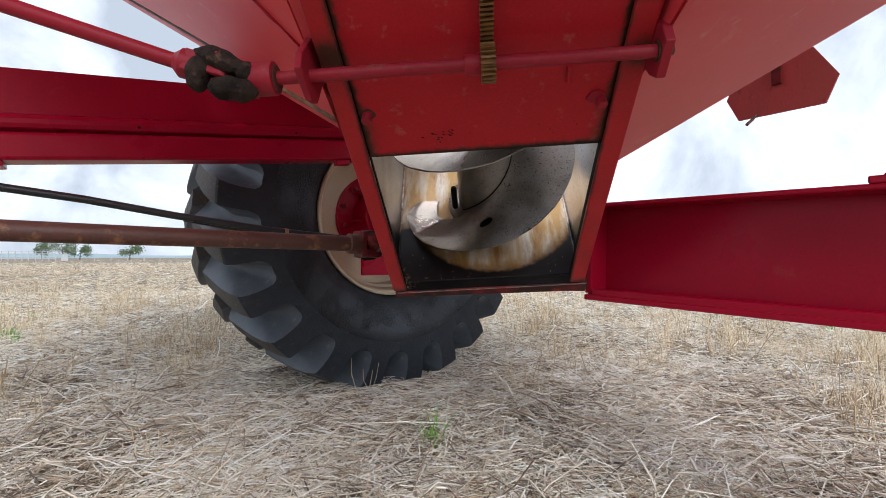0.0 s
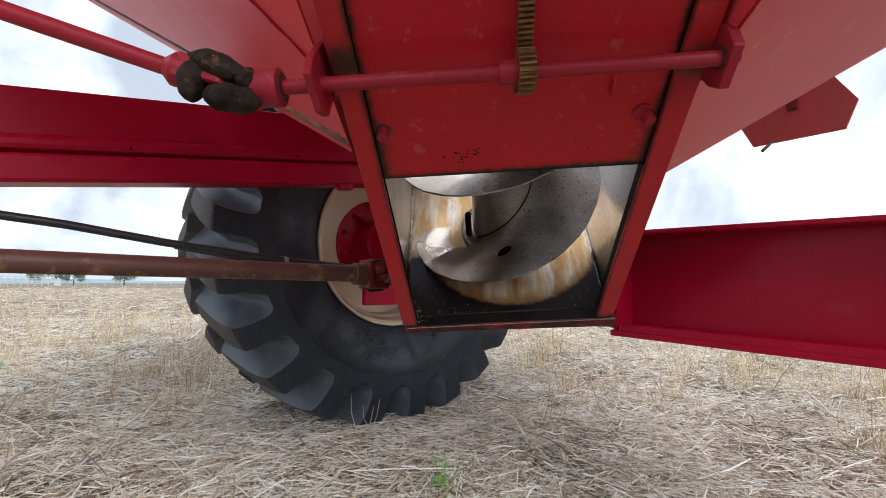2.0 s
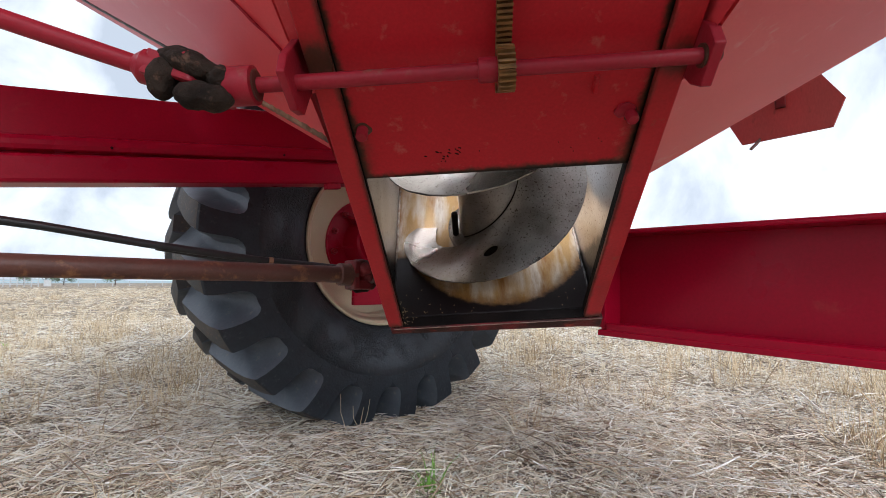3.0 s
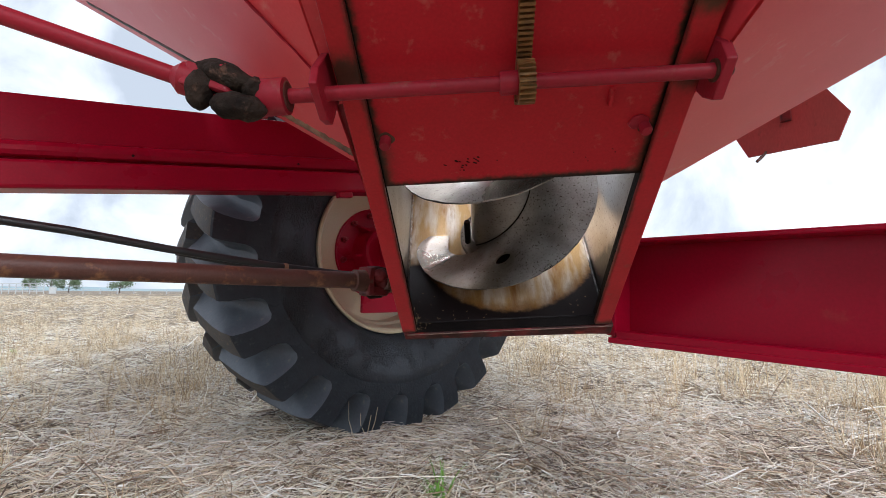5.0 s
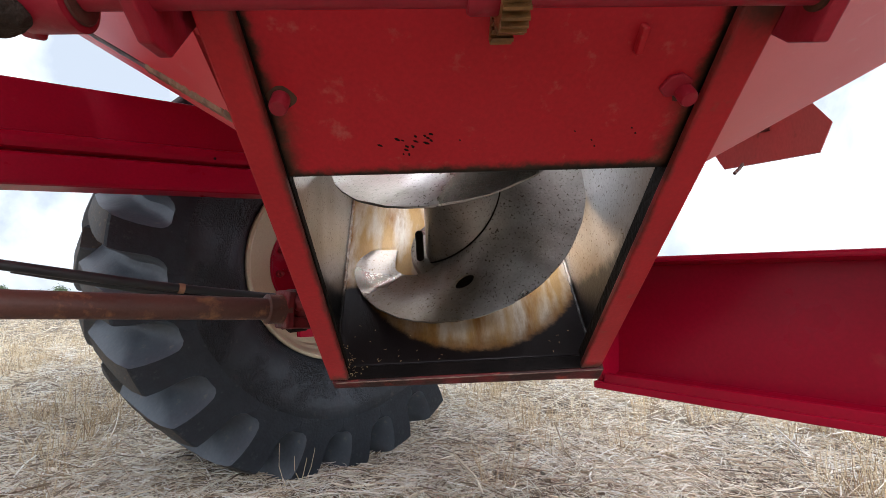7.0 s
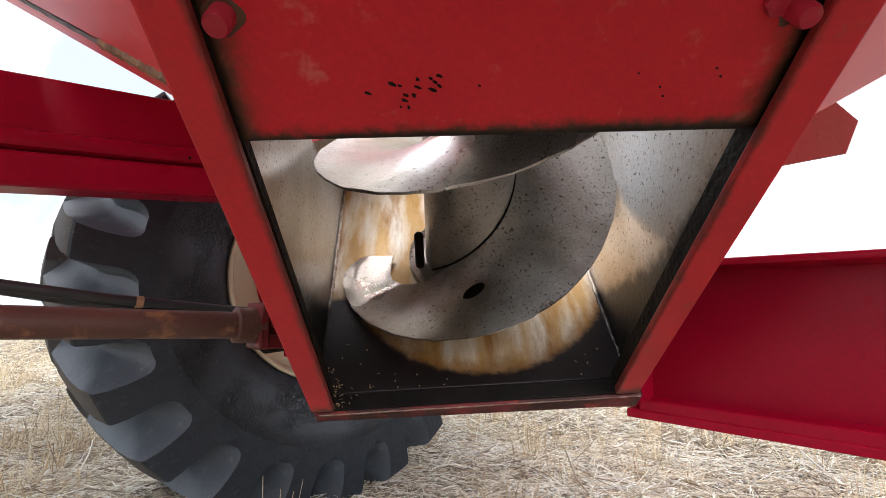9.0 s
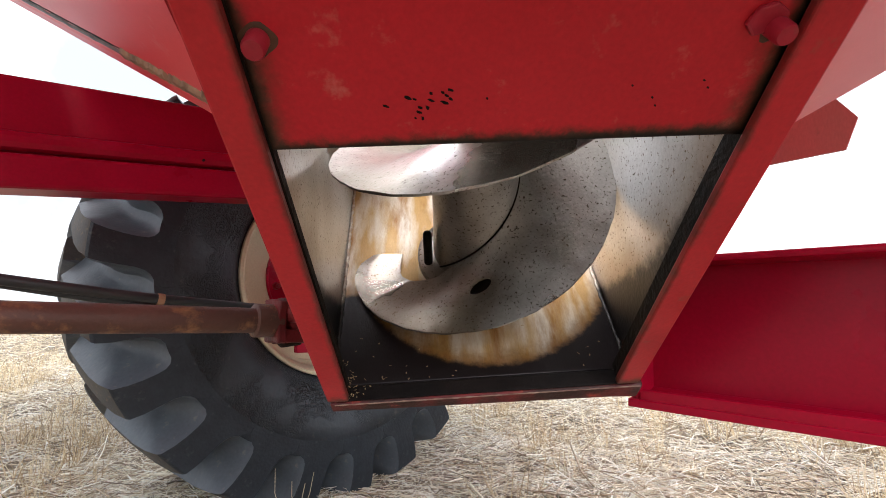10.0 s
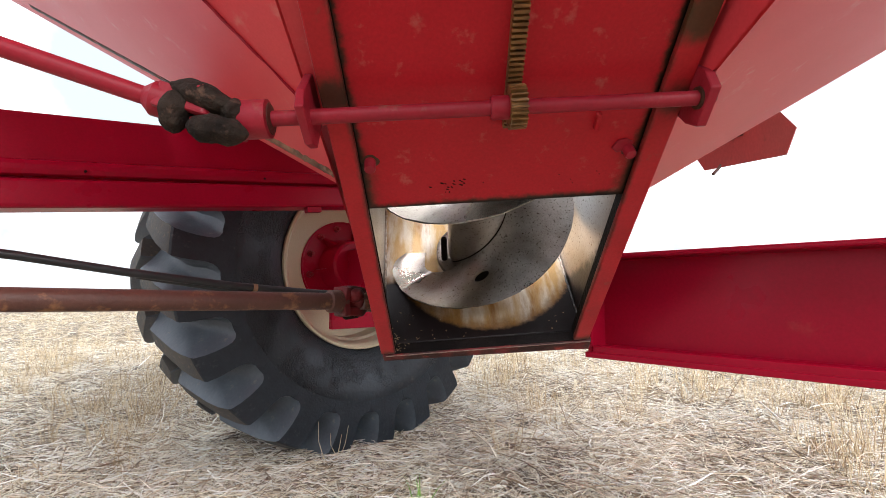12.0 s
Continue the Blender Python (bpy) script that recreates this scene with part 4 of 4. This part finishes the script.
part("fork", lumpy(yoke(0.055, 0.036, 0.014), 0.004, 3), RED_GRIMY, pto, "chipped red fork with grease", m=KN)
part("knuckle", grease_lump((0.040, 0.0, 0.0), (0.034, 0.030, 0.024), 5), RED_GRIMY, pto, m=KN, smooth=True)
part("knuckle", grease_lump((0.022, -0.022, 0.014), (0.020, 0.016, 0.018), 15), RED_GRIMY, pto, m=KN, smooth=True)
part("fork", lumpy(yoke(0.055, 0.034, 0.014), 0.004, 8), RUST, pto, m=KN @ pose(0.085, 0, 0, 90, 0, 180))
part("grease_blob", lumpy(tube([(0.0, 0.016, -0.022), (0.02, 0.018, -0.030), (0.045, 0.016, -0.028), (0.06, 0.012, -0.02)], [0.008, 0.015, 0.015, 0.006], 14), 0.005, 9), GREASE, pto, m=KN)
part("stub_shaft", tube([(0.085, 0, 0), (0.40, 0, 0)], 0.02, 20), RUST, pto, m=KN, smooth=True)

upper = thing("drive_shaft", (-0.45, 0.66, 0.96), "red door drive shaft with a greased universal joint", "drive shaft")
J0, J1 = s2w(-0.313, -0.026, 0.656), s2w(-0.352, -0.026, 0.6565)
JL0, JL1 = Vector((-0.358, 0.688, 0.948)), Vector((-0.392, 0.680, 0.9565))
UFAR = Vector((-0.557, 0.62, 0.998))
udir = (UFAR - JL1).normalized()
part("collar", tube([J0, J0.lerp(J1, 0.03), J0.lerp(J1, 0.95), J1], [0.021, 0.0245, 0.0245, 0.023], 28), RED_DUSTY, upper, smooth=True)
part("collar_face", tube([J0 + (J0 - J1) * 0.02, J0 + (J0 - J1) * 0.05], [0.02, 0.0185], 24), RUST, upper)
part("shaft_tube", tube([JL0.lerp(JL1, 0.5), JL1, JL1 + udir * 2.2], 0.0113, 24), RED_DUSTY, upper, smooth=True)
part("sleeve", tube([JL0, JL0.lerp(JL1, 0.55), JL0.lerp(JL1, 0.85)], [0.0215, 0.0215, 0.0118], 28), RED_DUSTY, upper, smooth=True)
a = (JL0 - J1).normalized()
JM = axes(a, Vector((-a.y, a.x, 0)).normalized(), J1)
part("fork", lumpy(yoke(0.056, 0.0215, 0.010), 0.002, 2, 60), RED_DUSTY, upper, "red fork smeared with grease", m=JM)
part("fork", lumpy(yoke(0.056, 0.0215, 0.010), 0.002, 6, 60), RED_DUSTY, upper, m=JM @ pose((JL0 - J1).length, 0, 0, 80, 0, 180))


# Black core set back in the joint, standing for the hollow's shade.
part("dark_core", grease_lump((0.044, -0.004, 0.0), (0.030, 0.014, 0.020), 13), GREASE, upper, m=JM, smooth=True)
for at, size, seed, turn in (((0.042, 0.012, 0.0130), (0.043, 0.023, 0.0165), 4, -8), ((0.070, 0.010, -0.008), (0.0175, 0.022, 0.029), 11, 0), ((0.016, 0.016, -0.0235), (0.036, 0.021, 0.0175), 21, 6),
                             ((0.004, 0.009, 0.004), (0.016, 0.021, 0.018), 32, 0)):
    part("grease_lump", grease_lump(at, size, seed, turn), GREASE_DUSTY, upper, "dusty clod of old grease", m=JM, smooth=True)
part("paint_patch", grease_lump((0.046, 0.029, 0.017), (0.009, 0.0075, 0.006), 41), RED_DUSTY, upper, "bare red paint showing through the grease", m=JM, smooth=True)

hose = thing("hydraulic_hose", (-0.9, 1.1, 0.8), "black rubber hydraulic hose strung above the drive shaft", "hose")
HOSE_LINE = [(-1.9, 0.31, 0.90), (-1.4, 0.705, 0.866), (-0.982, 1.032, 0.822), (-0.863, 1.125, 0.806), (-0.711, 1.242, 0.777), (-0.512, 1.397, 0.747), (-0.34, 1.53, 0.73), (-0.1, 1.72, 0.715)]
part("hose_tube", tube(HOSE_LINE, 0.0098, 16), HOSE, hose, smooth=True)
part("hose_tube", tube([Vector(p) + Vector((0.012, 0.02, -0.006 - 0.010 * i)) for i, p in enumerate(HOSE_LINE[4:])], 0.0085, 14), HOSE, hose, smooth=True)
part("hose_band", tube([Vector((-0.482, 1.420, 0.7437)), Vector((-0.473, 1.4275, 0.7427))], 0.0112, 14), WOOD, hose)

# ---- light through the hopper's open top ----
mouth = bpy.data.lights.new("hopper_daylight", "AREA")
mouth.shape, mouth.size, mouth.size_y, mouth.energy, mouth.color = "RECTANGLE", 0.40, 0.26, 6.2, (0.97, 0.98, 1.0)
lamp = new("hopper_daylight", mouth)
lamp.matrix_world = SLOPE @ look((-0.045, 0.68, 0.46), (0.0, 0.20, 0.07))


# ---- straw and stubble ----
def straws(name, roots, dirs, lengths, radii, mat, label, category):
    """Many thin three-sided stalks in one mesh."""
    n = len(roots)
    d = dirs / np.linalg.norm(dirs, axis=1)[:, None]
    ref = np.where(np.abs(d[:, 2:3]) > 0.8, np.array([[1.0, 0, 0]]), np.array([[0, 0, 1.0]]))
    a = np.cross(d, ref)
    a /= np.linalg.norm(a, axis=1)[:, None]
    b = np.cross(d, a)
    bend = np.random.normal(0, 0.05, (n, 3)) * lengths[:, None]
    verts = np.zeros((n, 9, 3))
    for k, t in enumerate((0.0, 0.5, 1.0)):
        c = roots + d * (lengths * t)[:, None] + bend * (4 * t * (1 - t))
        for j in range(3):
            th = 2 * math.pi * j / 3
            verts[:, k * 3 + j] = c + (math.cos(th) * a + math.sin(th) * b) * (radii * (1.0 - 0.25 * t))[:, None]
    quads = np.array([[k * 3 + j, k * 3 + (j + 1) % 3, k * 3 + 3 + (j + 1) % 3, k * 3 + 3 + j] for k in range(2) for j in range(3)])
    faces = (quads[None] + (np.arange(n) * 9)[:, None, None]).reshape(-1, 4)
    me = bpy.data.meshes.new(name)
    me.vertices.add(n * 9)
    me.vertices.foreach_set("co", verts.ravel())
    me.loops.add(faces.size)
    me.loops.foreach_set("vertex_index", faces.ravel().astype(np.int32))
    me.polygons.add(len(faces))
    me.polygons.foreach_set("loop_start", np.arange(0, faces.size, 4, dtype=np.int32))
    me.update(calc_edges=True)
    me.materials.append(mat)
    return tagged(new(name, me), label, category, kind="stuff")


def spread(n, near, far, half=66, away=0.12):
    """Places round the standpoint, thinning with distance; most ahead, some all round."""
    r = near * (far / near) ** np.random.random(n)
    ang = np.radians(np.random.uniform(-half, half, n))
    behind = np.random.random(n) < away
    ang[behind] = np.random.uniform(-math.pi, math.pi, behind.sum())
    return np.stack([r * np.sin(ang), r * np.cos(ang)], 1)


def heights(xy):
    return np.array([ground_height(x, y) for x, y in xy])


FOOT = (WHEEL.translation.x + 0.03, WHEEL.translation.y - 0.12)    # where the tyre presses the straw down


def lying_straw(n, near, far_end, mat, label):
    xy = spread(n, near, far_end)
    patch = np.array([noise.noise((x * 1.1, y * 1.1, 7)) for x, y in xy])
    ang = np.random.uniform(0, 2 * math.pi, n) + patch * 1.5
    lift = np.abs(np.random.normal(0, 1, n)) * (0.75 + 0.9 * np.clip(patch + 0.25, -0.5, 1))
    pressed = np.clip((np.hypot(xy[:, 0] - FOOT[0], xy[:, 1] - FOOT[1]) - 0.45) / 0.4, 0.12, 1)
    lift *= pressed
    dirs = np.stack([np.cos(ang), np.sin(ang), np.random.normal(0.03, 0.22, n) * pressed], 1)
    far = np.hypot(xy[:, 0], xy[:, 1])
    lengths = np.random.gamma(2.2, 0.033, n) * (0.85 + 0.06 * far)
    radii = np.random.gamma(4.0, 0.00042, n) * (0.85 + 0.10 * far)
    roots = np.stack([xy[:, 0], xy[:, 1], heights(xy) + 0.002 + 0.026 * lift], 1)
    roots[:, 2] += np.maximum(0, -dirs[:, 2]) * lengths * 0.6
    straws("lying_straw", roots, dirs, lengths, radii, mat, label, "straw")


def tufts(name, centres, stalks, height, wide, thick, mat, label, lean=0.25):
    k = len(centres)
    c = np.repeat(centres, stalks, axis=0)
    n = len(c)
    off = np.random.normal(0, wide, (n, 2))
    xy = c + off
    dirs = np.stack([off[:, 0] * 3 + np.random.normal(0, lean, n), off[:, 1] * 3 + np.random.normal(0, lean, n), np.ones(n)], 1)
    size = np.repeat(np.random.uniform(0.6, 1.3, k), stalks)
    lengths = height * size * np.random.uniform(0.55, 1.15, n)
    roots = np.stack([xy[:, 0], xy[:, 1], heights(xy) - 0.01], 1)
    straws(name, roots, dirs, lengths, np.random.uniform(0.7, 1.2, n) * thick, mat, label, "stubble")


lying_straw(185000, 0.75, 11.0, STRAW, "pale lying straw left by the harvester")
lying_straw(60000, 9.0, 70.0, FIELD_STRAW, "pale lying straw spread over the far field")
near = spread(900, 1.6, 9.0, 70, 0.05)
keep = (np.random.random(len(near)) < np.clip((np.hypot(near[:, 0], near[:, 1]) - 2.0) / 3.4, 0.03, 0.9)) & (np.hypot(near[:, 0] - FOOT[0], near[:, 1] - FOOT[1]) > 0.85)
tufts("stubble", near[keep], 20, 0.175, 0.034, 0.0018, STUBBLE, "standing cut stubble stalks in loose tufts")
mid = spread(5200, 2.8, 30.0, 66, 0.05)
patchy = np.array([noise.noise((x * 0.55, y * 0.55, 21)) for x, y in mid])
mid = mid[np.random.random(len(mid)) < np.clip((np.hypot(mid[:, 0], mid[:, 1]) - 2.6) / 6.0, 0, 0.75) * np.clip(0.7 + 1.3 * patchy, 0.12, 1)]
mid = mid[np.hypot(mid[:, 0] - FOOT[0], mid[:, 1] - FOOT[1]) > 0.9]
tufts("stubble", mid, 12, 0.20, 0.05, 0.0026, STUBBLE, "standing cut stubble stalks further out in the field")
far = spread(3000, 25.0, 130.0, 64, 0.05)
tufts("stubble", far, 6, 0.19, 0.3, 0.012, STUBBLE, "standing stubble towards the end of the field")
marked = np.array([(1.70, 2.02), (1.78, 2.1), (1.68, 2.14), (1.86, 2.0), (1.95, 2.15), (2.55, 2.9), (2.66, 3.0), (2.45, 3.05), (-4.28, 5.14), (-4.1, 5.3), (-4.13, 6.44), (-3.2, 4.3), (-2.6, 4.6),
                   (-1.6, 2.8), (3.1, 3.3), (3.3, 3.6), (-2.0, 3.3)])
tufts("stubble", np.array([(-0.39, 2.36)]), 4, 0.2, 0.03, 0.0016, STUBBLE, "a few tall stalks by the tyre", 0.2)
tufts("stubble", marked, 34, 0.19, 0.042, 0.0018, STUBBLE, "tall tufts of standing stubble", 0.2)


def weed(at, height, blades, seed):
    """A small green plant of narrow upright blades."""
    rnd = random.Random(seed)
    ob = thing("weed", (at[0], at[1], ground_height(*at)), "small fresh green weed growing through the straw", "weed", "weeds in the stubble")
    bm = bmesh.new()
    for i in range(blades):
        a, lean, h = rnd.uniform(0, 6.28), rnd.uniform(0.1, 0.7), height * rnd.uniform(0.5, 1.1)
        root = Vector((at[0] + rnd.gauss(0, 0.012), at[1] + rnd.gauss(0, 0.012), ground_height(*at)))
        side, prev = Vector((-math.sin(a), math.cos(a), 0)) * 0.0048, None
        for k in range(5):
            t = k / 4
            p = root + Vector((math.cos(a) * lean * h * t * t, math.sin(a) * lean * h * t * t, h * t * (1 - 0.25 * t)))
            w = side * (1.05 - t)
            pair = (bm.verts.new(p - w), bm.verts.new(p + w))
            if prev:
                bm.faces.new((prev[0], prev[1], pair[1], pair[0]))
            prev = pair
    part("foliage", bm, GREEN, ob)


for i, (at, h, n) in enumerate([((-0.034, 1.70), 0.17, 18), ((-0.07, 1.71), 0.10, 9), ((-3.62, 3.88), 0.18, 40), ((-3.45, 3.75), 0.14, 30), ((-3.8, 4.0), 0.14, 26),
                                ((-1.215, 1.85), 0.08, 10), ((3.39, 4.19), 0.2, 28), ((-3.0, 6.5), 0.15, 24), ((-4.6, 5.2), 0.12, 20)]):
    weed(at, h, n, i)


# ---- distance ----
def tree(at, height, wide, seed):
    """A tapered trunk with limbs and a crown of many small leaf clumps."""
    rnd = random.Random(seed)
    base = Vector((*at, -0.1))
    ob = thing("tree", base, "far green field tree with a rounded open crown", "tree", "trees at the field edge")
    bm = tube([base, base + Vector((0.1, 0, height * 0.3)), base + Vector((0, 0.1, height * 0.7))], [height * 0.035, height * 0.025, height * 0.008], 8)
    tips = []
    for i in range(9):
        a, t = rnd.uniform(0, 6.28), rnd.uniform(0.2, 0.55)
        root = base + Vector((0, 0, height * t))
        tip = root + Vector((math.cos(a) * wide * rnd.uniform(0.2, 0.42), math.sin(a) * wide * rnd.uniform(0.2, 0.42), height * rnd.uniform(0.1, 0.38)))
        tips.append(tip)
        tube([root, root.lerp(tip, 0.5) + Vector((0, 0, 0.1)), tip], [height * 0.014, height * 0.009, height * 0.003], 6, bm=bm)
    part("trunk", bm, BARK, ob)
    bm = bmesh.new()
    for i in range(1400):
        c = rnd.choice(tips) + Vector((rnd.gauss(0, wide * 0.10), rnd.gauss(0, wide * 0.10), rnd.gauss(0, height * 0.09)))
        s = rnd.uniform(0.10, 0.26)
        u = Vector((rnd.gauss(0, 1), rnd.gauss(0, 1), rnd.gauss(0, 1))).normalized()
        v = u.orthogonal().normalized()
        bm.faces.new([bm.verts.new(c + u * s * x + v * s * y) for x, y in ((-1, -0.4), (0.2, -0.6), (1, 0.1), (0.1, 0.6))])
    part("crown", bm, FOLIAGE, ob)


for at, h, w, seed in (((-102.2, 150), 5.4, 6.6, 1), ((-124.1, 150), 6.2, 8.0, 2), ((-121.5, 154), 5.0, 6.0, 3), ((-132.5, 152), 6.5, 4.5, 4), ((-152, 150), 6, 7, 5), ((-165, 148), 7, 8, 6)):
    tree(at, h, w, seed)


def yard_fence():
    """Far white stock yards: posts and four rails, then a low wire fence."""
    ob = thing("stock_yard_fence", (-75, 85, 0), "far white painted steel rails of a stock yard", "fence")
    bm0 = box((-0.05, -0.05, 0), (0.05, 0.05, 1.9), 0)
    start, stop = Vector((-84, 85, 0)), Vector((-71.5, 85, 0))
    post = part("post", bm0, WHITE, ob, m=Matrix.Translation(start))
    for i in range(1, 11):
        o = new("post", post.data)
        o.parent = ob
        o.matrix_basis = Matrix.Translation((stop - start) * i / 10)
    for z in (0.5, 0.95, 1.4, 1.85):
        part("rail", box((-84, 84.97, z - 0.05), (-71.5, 85.03, z + 0.05), 0), WHITE, ob)
    part("gate_panel", box((-70.5, 84.9, 0.1), (-69.2, 85.0, 1.3), 0.02), WHITE, ob)
    low = thing("wire_fence", (-60, 95, 0), "low far pale wire fence with thin posts", "fence")
    first = part("post", box((-72.06, 94.95, 0), (-71.94, 95.05, 1.1), 0), WHITE, low)
    for i in range(1, 18):
        o = new("post", first.data)
        o.parent = low
        o.matrix_basis = Matrix.Translation((3.0 * i, 0.6 * i, 0))
    part("wire", tube([(-72, 95, 0.9), (-21, 105.2, 0.9)], 0.02, 5), WHITE, low)


yard_fence()


def far_hills():
    bm = bmesh.new()
    prev = None
    for i in range(121):
        a = radians(-180 + 3 * i)
        h = 16 + 16 * noise.noise((i * 0.21, 0, 0)) + 6 * noise.noise((i * 0.9, 2, 0))
        x, y = 2500 * math.sin(a), 2500 * math.cos(a)
        cur = (bm.verts.new((x, y, -3)), bm.verts.new((x * 1.04, y * 1.04, max(4, h))), bm.verts.new((x * 1.12, y * 1.12, -3)))
        if prev:
            bm.faces.new((prev[0], prev[1], cur[1], cur[0])), bm.faces.new((prev[1], prev[2], cur[2], cur[1]))
        prev = cur
    tagged(part("backdrop", bm, HILL, smooth=True), "low blue hills on the horizon", "hills", kind="structure")


far_hills()
